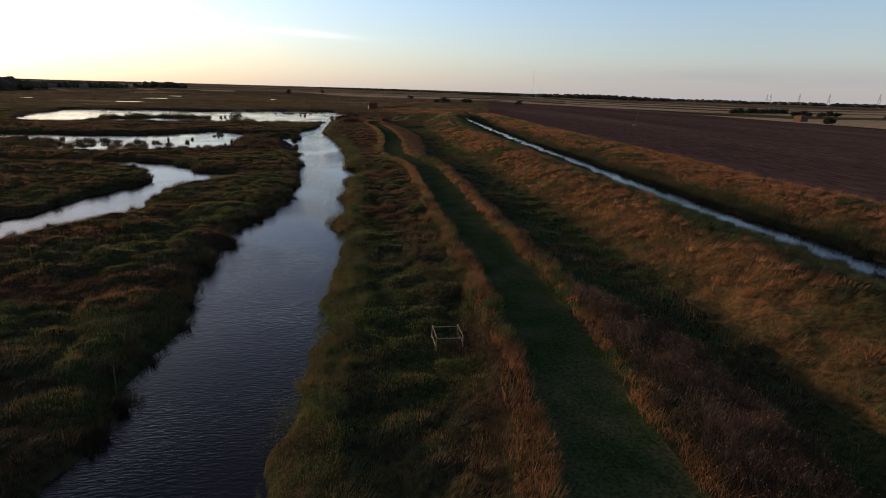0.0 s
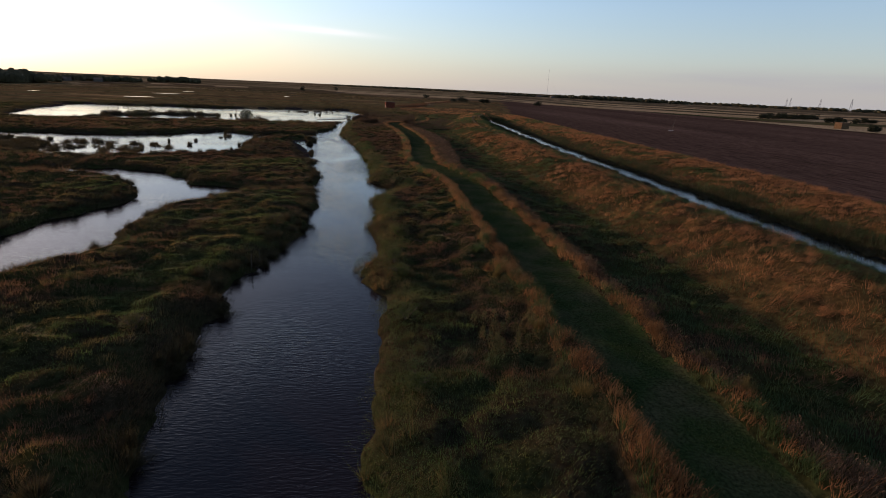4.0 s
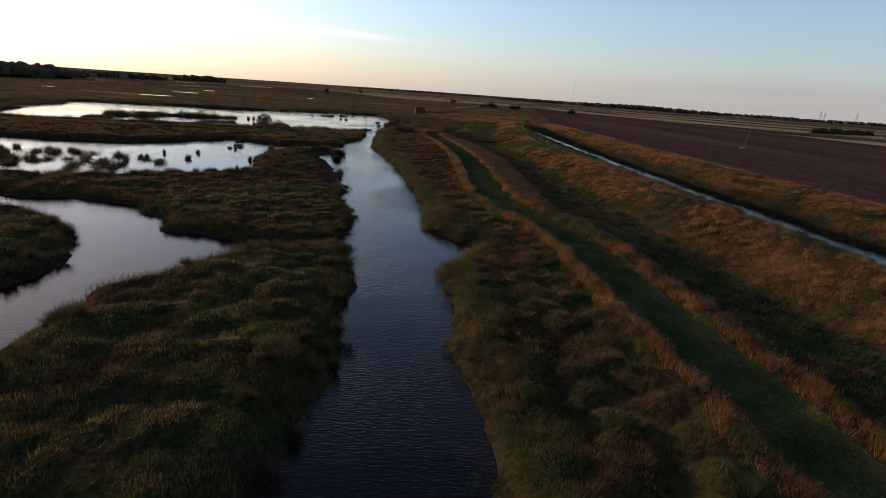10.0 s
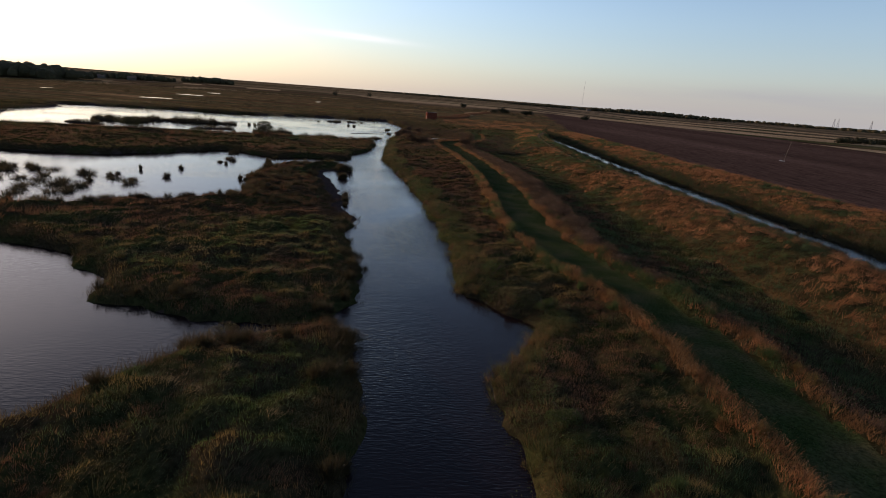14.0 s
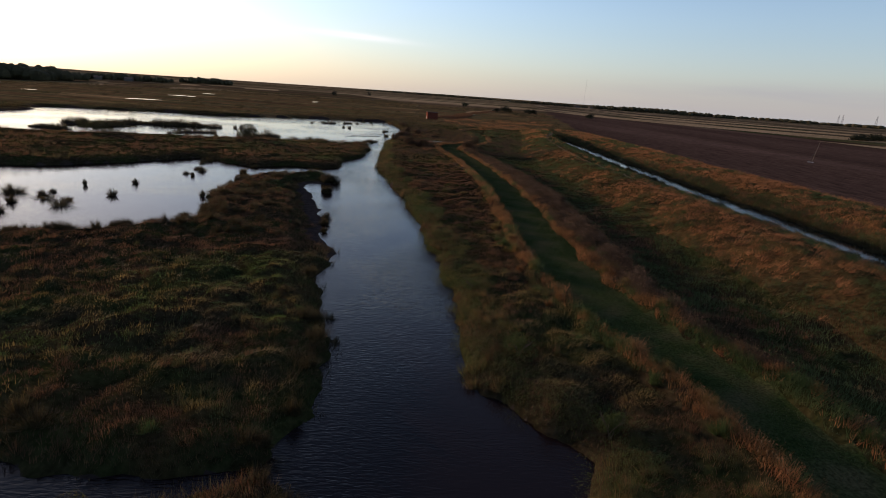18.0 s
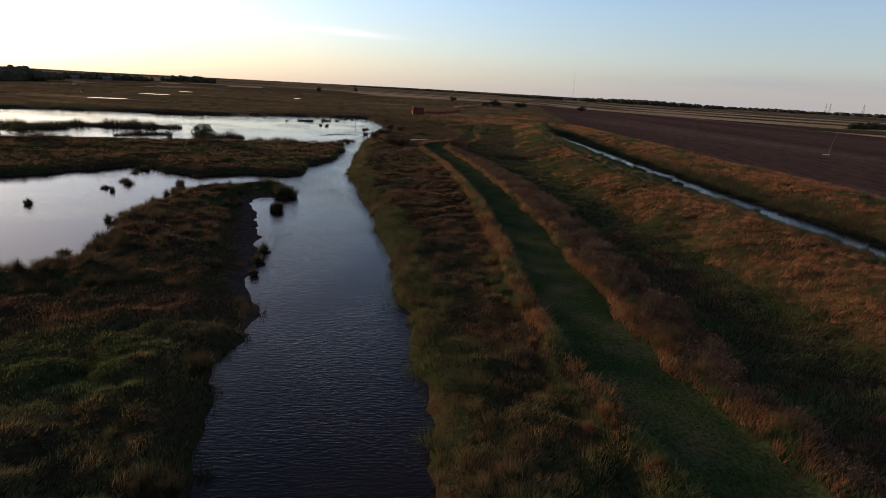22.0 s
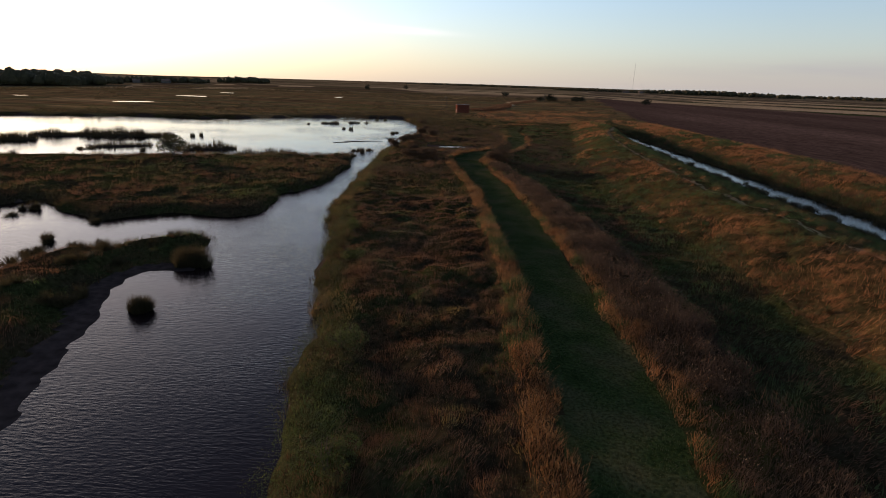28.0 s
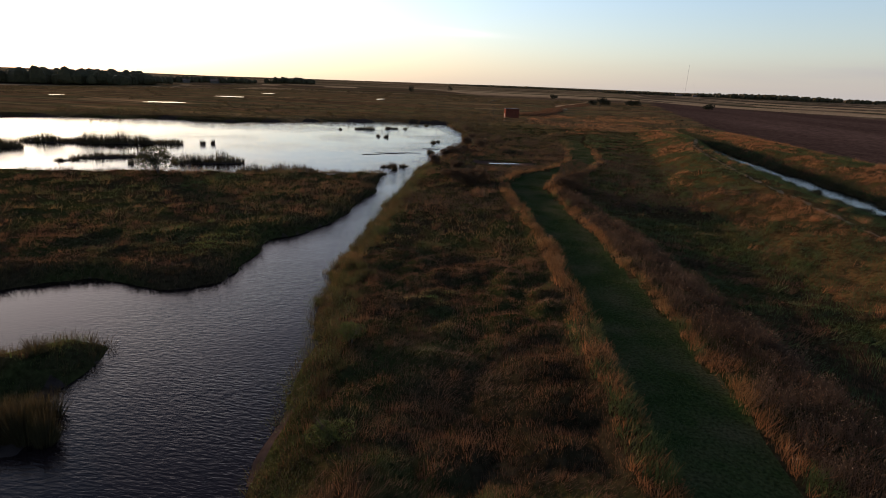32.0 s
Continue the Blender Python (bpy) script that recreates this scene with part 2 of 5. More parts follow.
def ground_height(x, y):
    x, y = np.asarray(x, float), np.asarray(y, float)
    d, u, c, e = shore(x, y), path_off(x, y), along(CREST, np.clip(y, -60, 310)), along(CHANNEL, np.clip(y, -60, 345))
    rough = (vnoise(x, y, 4.0, 1) - 0.5) * 0.4 + (vnoise(x, y, 17, 5) - 0.5) * 0.5
    hump = relief(x, y)
    far = np.clip((np.hypot(x, y - 150) - 250) / 300, 0, 1)
    # marsh to the west of the path, rising gently to it
    w = -0.55 + 0.6 * np.clip(1 - (-u - 2) / 7, 0, 1) + rough + hump * np.clip((-u - 3) / 1.5, 0, 1)
    # swale, embankment, ditch and headland to the east
    p = x - along(PATH, np.clip(y, -60, 420))
    k = np.clip(p / np.maximum(c - along(PATH, np.clip(y, -60, 420)), 4), 0, 1)
    s = np.interp(k, [0, 0.15, 0.45, 0.62, 0.8, 0.92, 1], [0.05, 0.05, -0.45, -0.3, 1.0, 1.75, 1.95])
    g = np.where(x > e, x - e, (x - e) / np.maximum(e - c, 3) * 17.5)
    g = g + ((vnoise(x, y, 2.6, 50) - 0.5) * 1.1 + (vnoise(x, y, 0.9, 51) - 0.5) * 0.5) * np.clip(1.6 - np.abs(g) / 5, 0, 1)
    s2 = np.interp(g, [-17.5, -14, -11, -8, -5, -2.8, -2.3, 2.6, 3.1, 5.0, 9, 13, 19, 21.5, 23], [1.95, 1.6, 0.7, -0.25, -1.2, -1.47, -2.2, -2.2, -1.45, -0.7, 0.5, 0.75, 0.7, 0.45, 0.25])
    north = np.clip((y - 300) / 45, 0, 1)
    east = np.where(x < c, s, s2) * (1 - north) + 0.3 * north + rough * np.where(g > 22, 0.25, 0.75 * np.clip(np.abs(g) / 6 - 0.3, 0.1, 1)) + np.where(g > 20, 0, 0.7 * hump * np.clip((u - 3) / 2, 0, 1) * np.clip(np.abs(g) / 5 - 0.8, 0, 1))
    z = np.where(u < -2.4, w, np.where(u < 2.4, 0.08 + rough * 0.25, east)) + ridge(x, y, u)
    z = z * (1 - far) + (0.1 + rough * 0.2) * far
    # banks and bed, with a gently shelving mud shore along part of the west bank
    flat_mud = mud_shore(x, y)
    z = np.where((flat_mud > 0) & (d > 0) & (d < 4.5), np.minimum(z, WATER + d * 0.09 + np.clip(d - 2.2, 0, 2) * 0.25), z)
    bed = np.where(flat_mud > 0, np.interp(d, [-4, -1.2, 0, 0.5, 1.2, 4], [-1.1, -0.11, 0.0, 0.45, 0.72, 1.6]), np.interp(d, [-3, -0.3, 0, 0.5, 1.2, 4], [-1.1, -0.35, 0.0, 0.45, 0.72, 1.6]))
    z = np.where(d < 4, np.minimum(z, WATER + bed), z)
    q = puddle(x, y)
    z = np.where(q < 1.6, np.interp(q, [0, 1.2, 1.6], [-0.25, -0.2, 0.0]), z)
    # the land swells towards the horizon
    r = np.hypot(x, y)
    a = np.arctan2(x, y)
    swell = 8 + 5 * np.sin(a * 5 + 1) + 7 * vnoise(x, y, 900, 12)
    sink = 7 * np.clip((r - 450) / 500, 0, 1) * np.clip((-a - 0.35) / 0.3, 0, 1)      # lower ground to the north-west
    return z + np.clip((r - 1400) / 3000, 0, 1) ** 1.3 * swell - sink


def steps(core, lo, hi, grow, top):
    """Grid lines: the core's, then wider and wider ones out to lo and hi."""
    up, down, s = [core[-1]], [core[0]], core[-1] - core[-2]
    while up[-1] < hi:
        s = min(s * grow, top)
        up.append(up[-1] + s)
    s = core[1] - core[0]
    while down[-1] > lo:
        s = min(s * grow, top)
        down.append(down[-1] - s)
    return np.array(down[:0:-1] + list(core) + up[1:])


# ---- materials ----
def material(name, rough=0.9, spec=0.2):
    m = bpy.data.materials.new(name)
    m.use_nodes = True
    b = m.node_tree.nodes["Principled BSDF"]
    b.inputs["Roughness"].default_value = rough
    b.inputs["Specular IOR Level"].default_value = spec
    return m, m.node_tree.nodes, m.node_tree.links, b


def noise_node(n, l, scale, detail=4.0, stretch=None):
    co = n.new("ShaderNodeTexCoord")
    t = n.new("ShaderNodeTexNoise")
    t.inputs["Scale"].default_value, t.inputs["Detail"].default_value = scale, detail
    src = co.outputs["Object"]
    if stretch:
        mp = n.new("ShaderNodeMapping")
        mp.inputs["Scale"].default_value = stretch[:3]
        if len(stretch) > 3:
            mp.inputs["Rotation"].default_value = (0, 0, radians(stretch[3]))
        l.new(src, mp.inputs[0])
        src = mp.outputs[0]
    l.new(src, t.inputs["Vector"])
    return t.outputs[0]


def ramp(n, l, fac, stops):
    r = n.new("ShaderNodeValToRGB")
    while len(r.color_ramp.elements) < len(stops):
        r.color_ramp.elements.new(0.5)
    for e, (p, c) in zip(r.color_ramp.elements, stops):
        e.position, e.color = p, (*c, 1)
    l.new(fac, r.inputs[0])
    return r.outputs[0]


def mix(n, l, fac, a, b, kind="MIX"):
    m = n.new("ShaderNodeMix")
    m.data_type, m.blend_type = "RGBA", kind
    for sock, v in ((m.inputs[0], fac), (m.inputs[6], a), (m.inputs[7], b)):
        if isinstance(v, (int, float)):
            sock.default_value = v
        elif isinstance(v, tuple):
            sock.default_value = (*v, 1)
        else:
            l.new(v, sock)
    return m.outputs[2]


def bump(n, l, b, height, strength, dist):
    k = n.new("ShaderNodeBump")
    k.inputs["Strength"].default_value, k.inputs["Distance"].default_value = strength, dist
    l.new(height, k.inputs["Height"])
    l.new(k.outputs[0], b.inputs["Normal"])


def soil(name, colours, patch, grain=6.0, rough=0.95, depth=0.1, stretch=None):
    """Ground cover: large patches of colour, broken up by finer grain."""
    m, n, l, b = material(name, rough, 0.0)
    big = ramp(n, l, noise_node(n, l, patch, 5.0, stretch), [(0.3 + 0.4 * i / (len(colours) - 1), c) for i, c in enumerate(colours)])
    fine = noise_node(n, l, grain, 6.0, stretch)
    col = mix(n, l, 1.0, big, ramp(n, l, fine, [(0.3, (0.45, 0.45, 0.45)), (0.7, (1.35, 1.3, 1.25))]), "MULTIPLY")
    l.new(col, b.inputs["Base Color"])
    bump(n, l, b, fine, 0.8, depth)
    return m


def foliage(name, colours, patch=0.25, through_light=0.45):
    """Blades and leaves: one colour to a blade, drifting from patch to patch, some light passing through."""
    m, n, l, b = material(name, 0.7, 0.15)
    geo = n.new("ShaderNodeNewGeometry")
    add = n.new("ShaderNodeMath")
    add.operation = "MULTIPLY_ADD"
    l.new(geo.outputs["Random Per Island"], add.inputs[0])
    add.inputs[1].default_value = 0.3
    shift = n.new("ShaderNodeMath")
    shift.operation = "MULTIPLY_ADD"
    fine = n.new("ShaderNodeMath")
    fine.operation = "MULTIPLY_ADD"
    l.new(noise_node(n, l, patch * 5, 2.0), fine.inputs[0])
    fine.inputs[1].default_value, fine.inputs[2].default_value = 1.0, -0.70
    l.new(noise_node(n, l, patch, 3.0), shift.inputs[0])
    shift.inputs[1].default_value = 1.2
    l.new(fine.outputs[0], shift.inputs[2])
    l.new(shift.outputs[0], add.inputs[2])
    col = ramp(n, l, add.outputs[0], [(i / (len(colours) - 1), c) for i, c in enumerate(colours)])
    l.new(col, b.inputs["Base Color"])
    tr = n.new("ShaderNodeBsdfTranslucent")
    l.new(col, tr.inputs[0])
    mx = n.new("ShaderNodeMixShader")
    mx.inputs[0].default_value = through_light
    l.new(b.outputs[0], mx.inputs[1])
    l.new(tr.outputs[0], mx.inputs[2])
    l.new(mx.outputs[0], n["Material Output"].inputs[0])
    return m


def plain(name, colour, rough=0.8, spec=0.3, grain=8.0, metal=0.0, vary=0.4):
    m, n, l, b = material(name, rough, spec)
    f = noise_node(n, l, grain, 5.0)
    lo, hi = tuple(c * (1 - vary) for c in colour), tuple(min(1, c * (1 + vary)) for c in colour)
    l.new(ramp(n, l, f, [(0.3, lo), (0.7, hi)]), b.inputs["Base Color"])
    b.inputs["Metallic"].default_value = metal
    bump(n, l, b, f, 0.4, 0.01)
    return m


def water_material(name, murk, wave):
    m, n, l, b = material(name, 0.05, 0.215)
    b.inputs["Base Color"].default_value = (*murk, 1)
    b.inputs["IOR"].default_value = 1.333
    small = noise_node(n, l, 1.0, 2.5, (2.3, 7.6, 1, -9))
    wide = noise_node(n, l, 0.25, 2.0, (0.6, 1.5, 1, -12))
    gust = ramp(n, l, noise_node(n, l, 0.06, 2.0), [(0.36, (0.22,) * 3), (0.6, (1.0,) * 3)])
    both = mix(n, l, 1.0, small, gust, "MULTIPLY")
    h = mix(n, l, 0.2, both, wide)
    place, axis, calm = n.new("ShaderNodeTexCoord"), n.new("ShaderNodeSeparateXYZ"), n.new("ShaderNodeMapRange")
    l.new(place.outputs["Object"], axis.inputs[0])
    l.new(axis.outputs["X"], calm.inputs["Value"])
    for sock, v in (("From Min", -34.0), ("From Max", -19.0), ("To Min", 0.4), ("To Max", 1.0)):
        calm.inputs[sock].default_value = v
    h = mix(n, l, 1.0, h, calm.outputs[0], "MULTIPLY")
    b.inputs["Specular Tint"].default_value = (0.96, 0.92, 0.94, 1)
    bump(n, l, b, h, 1.0, wave)
    return m


MARSH_SOIL = soil("marsh_turf", [(0.01853, 0.01514, 0.00816), (0.02883, 0.02162, 0.01224), (0.02471, 0.02811, 0.0102), (0.0453, 0.02811, 0.01428)], 0.12, 3.0)
MOWN = soil("mown_grass", [(0.01584, 0.02544, 0.0085), (0.02464, 0.03604, 0.01275), (0.03872, 0.0424, 0.0187), (0.05456, 0.05088, 0.0255)], 0.35, 7.0, depth=0.04)
PLOUGHED = soil("ploughed_earth", [(0.05184, 0.03298, 0.02565), (0.07344, 0.04559, 0.03515), (0.1026, 0.06402, 0.0494)], 0.02, 1.5, depth=0.06, stretch=(1, 0.15, 1, 12))
STUBBLE = soil("stubble", [(0.22, 0.16, 0.09), (0.30, 0.21, 0.12), (0.34, 0.25, 0.15)], 0.012, 0.4)
PASTURE = soil("pasture", [(0.045, 0.05, 0.022), (0.06, 0.055, 0.025), (0.09, 0.07, 0.035)], 0.012, 0.4)
FAR_MARSH = soil("far_marsh", [(0.0378, 0.027, 0.0162), (0.135, 0.081, 0.03915), (0.07425, 0.0648, 0.0297), (0.2565, 0.1553, 0.07425)], 0.02, 0.16, stretch=(0.35, 1.8, 1, 10))


def patchwork(name, colours, size, turn):
    """Distant fields: long strips of many crops, each one plain but for its grain."""
    m, n, l, b = material(name, 0.95, 0.0)
    co, mp, vo = n.new("ShaderNodeTexCoord"), n.new("ShaderNodeMapping"), n.new("ShaderNodeTexVoronoi")
    mp.inputs["Scale"].default_value, mp.inputs["Rotation"].default_value = (1 / size[0], 1 / size[1], 1), (0, 0, radians(turn))
    vo.distance, vo.inputs["Scale"].default_value = "CHEBYCHEV", 1.0
    l.new(co.outputs["Object"], mp.inputs[0])
    l.new(mp.outputs[0], vo.inputs["Vector"])
    sep = n.new("ShaderNodeSeparateColor")
    l.new(vo.outputs["Color"], sep.inputs[0])
    big = ramp(n, l, sep.outputs[0], [(i / (len(colours) - 1), c) for i, c in enumerate(colours)])
    grain = ramp(n, l, noise_node(n, l, 0.08, 6.0), [(0.3, (0.7, 0.7, 0.7)), (0.7, (1.2, 1.2, 1.2))])
    l.new(mix(n, l, 1.0, big, grain, "MULTIPLY"), b.inputs["Base Color"])
    return m


FAR_FIELDS = patchwork("far_fields", [(0.045, 0.0315, 0.0195), (0.105, 0.069, 0.036), (0.06, 0.054, 0.0255), (0.225, 0.1575, 0.09), (0.075, 0.0465, 0.027), (0.27, 0.195, 0.1125)], (420, 120), -4)
FAR_FIELDS_EAST = patchwork("far_fields_east", [(0.121, 0.0858, 0.0506), (0.044, 0.0341, 0.0187), (0.264, 0.187, 0.11), (0.055, 0.0374, 0.0242), (0.0825, 0.0594, 0.0374), (0.0385, 0.0418, 0.0176)], (45, 620), 18)
BANK_TURF = soil("bank_turf", [(0.0234, 0.0234, 0.0104), (0.052, 0.0338, 0.0143), (0.091, 0.0546, 0.0208)], 0.15, 3.0)
MUD = plain("mud", (0.036, 0.026, 0.023), 0.9, 0.0, 1.5)
WATER_M = water_material("marsh_water", (0.0098, 0.0058, 0.0060), 0.048)
DITCH_M = water_material("ditch_water", (0.010, 0.010, 0.009), 0.02)
POOL_M = water_material("still_pool", (0.010, 0.009, 0.008), 0.012)

G_MARSH = foliage("marsh_grass", [(0.01908, 0.01375, 0.008694), (0.058, 0.03459, 0.01779), (0.04216, 0.05308, 0.01779), (0.1162, 0.06703, 0.02766), (0.1581, 0.1038, 0.04435)])
G_SEDGE = foliage("dark_sedge", [(0.03209, 0.02008, 0.01272), (0.06085, 0.03298, 0.01781), (0.09952, 0.0502, 0.02543), (0.1476, 0.07746, 0.03815)])
G_GREEN = foliage("rank_green", [(0.0195, 0.03465, 0.00869), (0.04, 0.06534, 0.01518), (0.0755, 0.09625, 0.02475), (0.1155, 0.1106, 0.03333)])
G_RUST = foliage("rust_dock", [(0.04365, 0.0231, 0.011), (0.1018, 0.0504, 0.02), (0.16, 0.084, 0.031), (0.2231, 0.1323, 0.056)])
G_GOLD = foliage("bleached_grass", [(0.06156, 0.04116, 0.01917), (0.1539, 0.07252, 0.02925), (0.277, 0.1196, 0.04725), (0.3694, 0.1911, 0.08442)])
G_THISTLE = foliage("dead_thistle", [(0.0159, 0.01126, 0.008736), (0.03886, 0.02534, 0.01656), (0.07331, 0.04692, 0.03036), (0.1148, 0.07789, 0.05152)])
G_STRAW = foliage("straw_grass", [(0.045, 0.036, 0.012), (0.085, 0.064, 0.02), (0.13, 0.093, 0.03), (0.18, 0.122, 0.042)])
G_SEED = foliage("seed_head", [(0.12, 0.08, 0.05), (0.22, 0.15, 0.09), (0.32, 0.23, 0.15)], 0.5)
G_MOWN = foliage("short_grass", [(0.022, 0.031, 0.013), (0.031, 0.043, 0.017), (0.047, 0.050, 0.024), (0.068, 0.058, 0.032)])
G_HEADS = foliage("withered_leaf", [(0.0399, 0.02244, 0.012), (0.09025, 0.04896, 0.022), (0.1377, 0.08058, 0.036), (0.1995, 0.1326, 0.07)], 0.5)
G_RANK = foliage("rank_grass", [(0.01992, 0.03352, 0.01177), (0.03381, 0.05685, 0.01687), (0.05464, 0.07103, 0.02343), (0.08949, 0.09041, 0.03641)])
G_DITCH = foliage("ditch_reed", [(0.013, 0.017, 0.008), (0.024, 0.029, 0.011), (0.042, 0.040, 0.016), (0.060, 0.046, 0.020)])
G_REED = foliage("reed", [(0.01375, 0.0125, 0.0075), (0.03, 0.02375, 0.0125), (0.05, 0.04, 0.0175), (0.08125, 0.06, 0.03)])
LEAF = foliage("leaf", [(0.0189, 0.0273, 0.0105), (0.0336, 0.04732, 0.0147), (0.0525, 0.063, 0.021), (0.07868, 0.06832, 0.0273)], 0.6)
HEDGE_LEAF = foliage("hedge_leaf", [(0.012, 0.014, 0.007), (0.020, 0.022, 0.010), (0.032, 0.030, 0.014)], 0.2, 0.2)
# leaf of the far woods, lightened: distance haze put into the colour
HAZED_LEAF = foliage("hazed_leaf", [(0.055, 0.05, 0.026), (0.08, 0.068, 0.034), (0.11, 0.088, 0.042)], 0.05, 0.5)
G_BANK = foliage("bank_leaf", [(0.01558, 0.02328, 0.006804), (0.02907, 0.04191, 0.01134), (0.0514, 0.06287, 0.01701), (0.0949, 0.08615, 0.02722)], 0.5)
BARK = plain("bark", (0.05, 0.036, 0.026), 0.9)

# ---- ground ----
gx = steps(np.arange(-46, 50.01, 0.5), -4900, 4900, 1.085, 200.0)
gy = steps(np.arange(8, 180.01, 0.5), -1500, 4900, 1.06, 180.0)
GX, GY = np.meshgrid(gx, gy)
GZ = ground_height(GX.ravel(), GY.ravel()).reshape(GX.shape)


def sheet(name, xs, ys, zs, mats, pick):
    """A grid of faces, each with the material that pick(x, y) gives for its middle."""
    ny, nx = zs.shape
    me = bpy.data.meshes.new(name)
    X, Y = np.meshgrid(xs, ys)
    i = np.arange(ny * nx).reshape(ny, nx)
    quads = np.stack([i[:-1, :-1], i[:-1, 1:], i[1:, 1:], i[1:, :-1]], -1).reshape(-1, 4)
    me.vertices.add(ny * nx)
    me.vertices.foreach_set("co", np.stack([X, Y, zs], -1).astype(np.float32).ravel())
    me.loops.add(quads.size)
    me.loops.foreach_set("vertex_index", quads.ravel().astype(np.int32))
    me.polygons.add(len(quads))
    me.polygons.foreach_set("loop_start", np.arange(0, quads.size, 4, dtype=np.int32))
    for m in mats:
        me.materials.append(m)
    if pick:
        cx, cy = (X[:-1, :-1] + X[1:, 1:]).ravel() / 2, (Y[:-1, :-1] + Y[1:, 1:]).ravel() / 2
        me.polygons.foreach_set("material_index", pick(cx, cy).astype(np.int32))
    me.update(calc_edges=True)
    me.polygons.foreach_set("use_smooth", np.ones(len(quads), bool))
    return new(name, me)


def cover(x, y):
    """Which ground cover lies at a place: 0 turf, 1 mown, 2 ploughed, 3 stubble, 4 pasture, 5 far marsh, 6 bank, 7 mud."""
    d, u, c, e = shore(x, y), path_off(x, y), along(CREST, np.clip(y, -60, 310)), along(CHANNEL, np.clip(y, -60, 345))
    k = np.zeros(x.shape)
    k[(x > c - 8) & (x < e + 23)] = 6
    r = np.hypot(x, y)
    k[(r > 330) | (x < -170)] = 5
    headland = np.where(y < 330, e + 22.3, 65 + (y - 330) * 0.18)
    field = x > headland
    k[field] = 2
    # strips of crops beyond the ploughed land, and distant fields past the marsh
    k[field & ((x - 349) * 0.949 + (y - 343) * 0.316 > 0)] = 8
    k[~field & (r > 760)] = 9
    k[(np.abs(u) < 2.3) & (y < 286)] = 1
    k[((d < 0.5 + mud_shore(x, y)) & (mud_shore(x, y) > 0)) | (d < -0.2) | (puddle(x, y) < 1.3)] = 7
    return k


ground = sheet("ground", gx, gy, GZ, [MARSH_SOIL, MOWN, PLOUGHED, STUBBLE, PASTURE, FAR_MARSH, BANK_TURF, MUD, FAR_FIELDS_EAST, FAR_FIELDS], cover)
tagged(ground, "flat fenland of marsh, mown path, embankment and ploughed fields", "ground", kind="structure")
flat = lambda a, b, z: (np.array(a, float), np.array(b, float), np.full((len(b), len(a)), z))
water = sheet("water", *flat(np.linspace(-175, -1.5, 30), np.linspace(-80, 350, 40), WATER), [WATER_M], None)
tagged(water, "rippled dark river and shallow pools reflecting the evening sky", "water", kind="structure")
ditch_water = sheet("water", *flat([41, 43, 45, 47, 50], np.linspace(-80, 345, 30), DITCH), [DITCH_M], None)
tagged(ditch_water, "narrow straight drainage ditch full of still water", "water", kind="structure")
# ---- vegetation that nobody could count ----
rng = np.random.default_rng(7)


def scatter(x0, x1, y0, y1, gap, keep):
    """Jittered places over a rectangle, thinned by keep(x, y), which gives a chance."""
    X, Y = np.meshgrid(np.arange(x0, x1, gap), np.arange(y0, y1, gap))
    x, y = X.ravel() + rng.uniform(-0.6, 0.6, X.size) * gap, Y.ravel() + rng.uniform(-0.6, 0.6, X.size) * gap
    ok = rng.random(x.size) < keep(x, y)
    return x[ok], y[ok]


def triangles(name, co, mat, label="", category="", parent=None, kind="stuff"):
    me = bpy.data.meshes.new(name)
    n = len(co) // 3
    me.vertices.add(n * 3)
    me.vertices.foreach_set("co", co.astype(np.float32).ravel())
    me.loops.add(n * 3)
    me.loops.foreach_set("vertex_index", np.arange(n * 3, dtype=np.int32))
    me.polygons.add(n)
    me.polygons.foreach_set("loop_start", np.arange(0, n * 3, 3, dtype=np.int32))
    me.materials.append(mat)
    me.update(calc_edges=True)
    ob = new(name, me)
    if parent:
        ob.parent = parent
    return tagged(ob, label, category, kind=kind)


def blades(x, y, z, count, height, spread, width, lean=0.45, wind=(0.12, 0.04)):
    """Tufts of single-triangle blades at the given feet; height may vary from foot to foot."""
    n = len(x)
    h = np.repeat(np.broadcast_to(height, n), count) * rng.uniform(0.55, 1.15, n * count)
    w = np.repeat(np.broadcast_to(width, n), count)
    a, r = rng.uniform(0, 2 * np.pi, n * count), np.sqrt(rng.random(n * count)) * np.repeat(np.broadcast_to(spread, n), count)
    bx, by, bz = np.repeat(x, count) + r * np.cos(a), np.repeat(y, count) + r * np.sin(a), np.repeat(z, count)
    l = rng.uniform(0.2, 1.0, n * count) * lean * h
    b = a + rng.normal(0, 0.7, n * count)
    tx, ty = bx + l * np.cos(b) + wind[0] * h, by + l * np.sin(b) + wind[1] * h
    f = rng.uniform(0, np.pi, n * count)
    wx, wy = np.cos(f) * w / 2, np.sin(f) * w / 2
    co = np.empty((n * count, 3, 3))
    co[:, 0] = np.stack([bx - wx, by - wy, bz - 0.05], -1)
    co[:, 1] = np.stack([bx + wx, by + wy, bz - 0.05], -1)
    co[:, 2] = np.stack([tx, ty, bz + h], -1)
    return co.reshape(-1, 3)


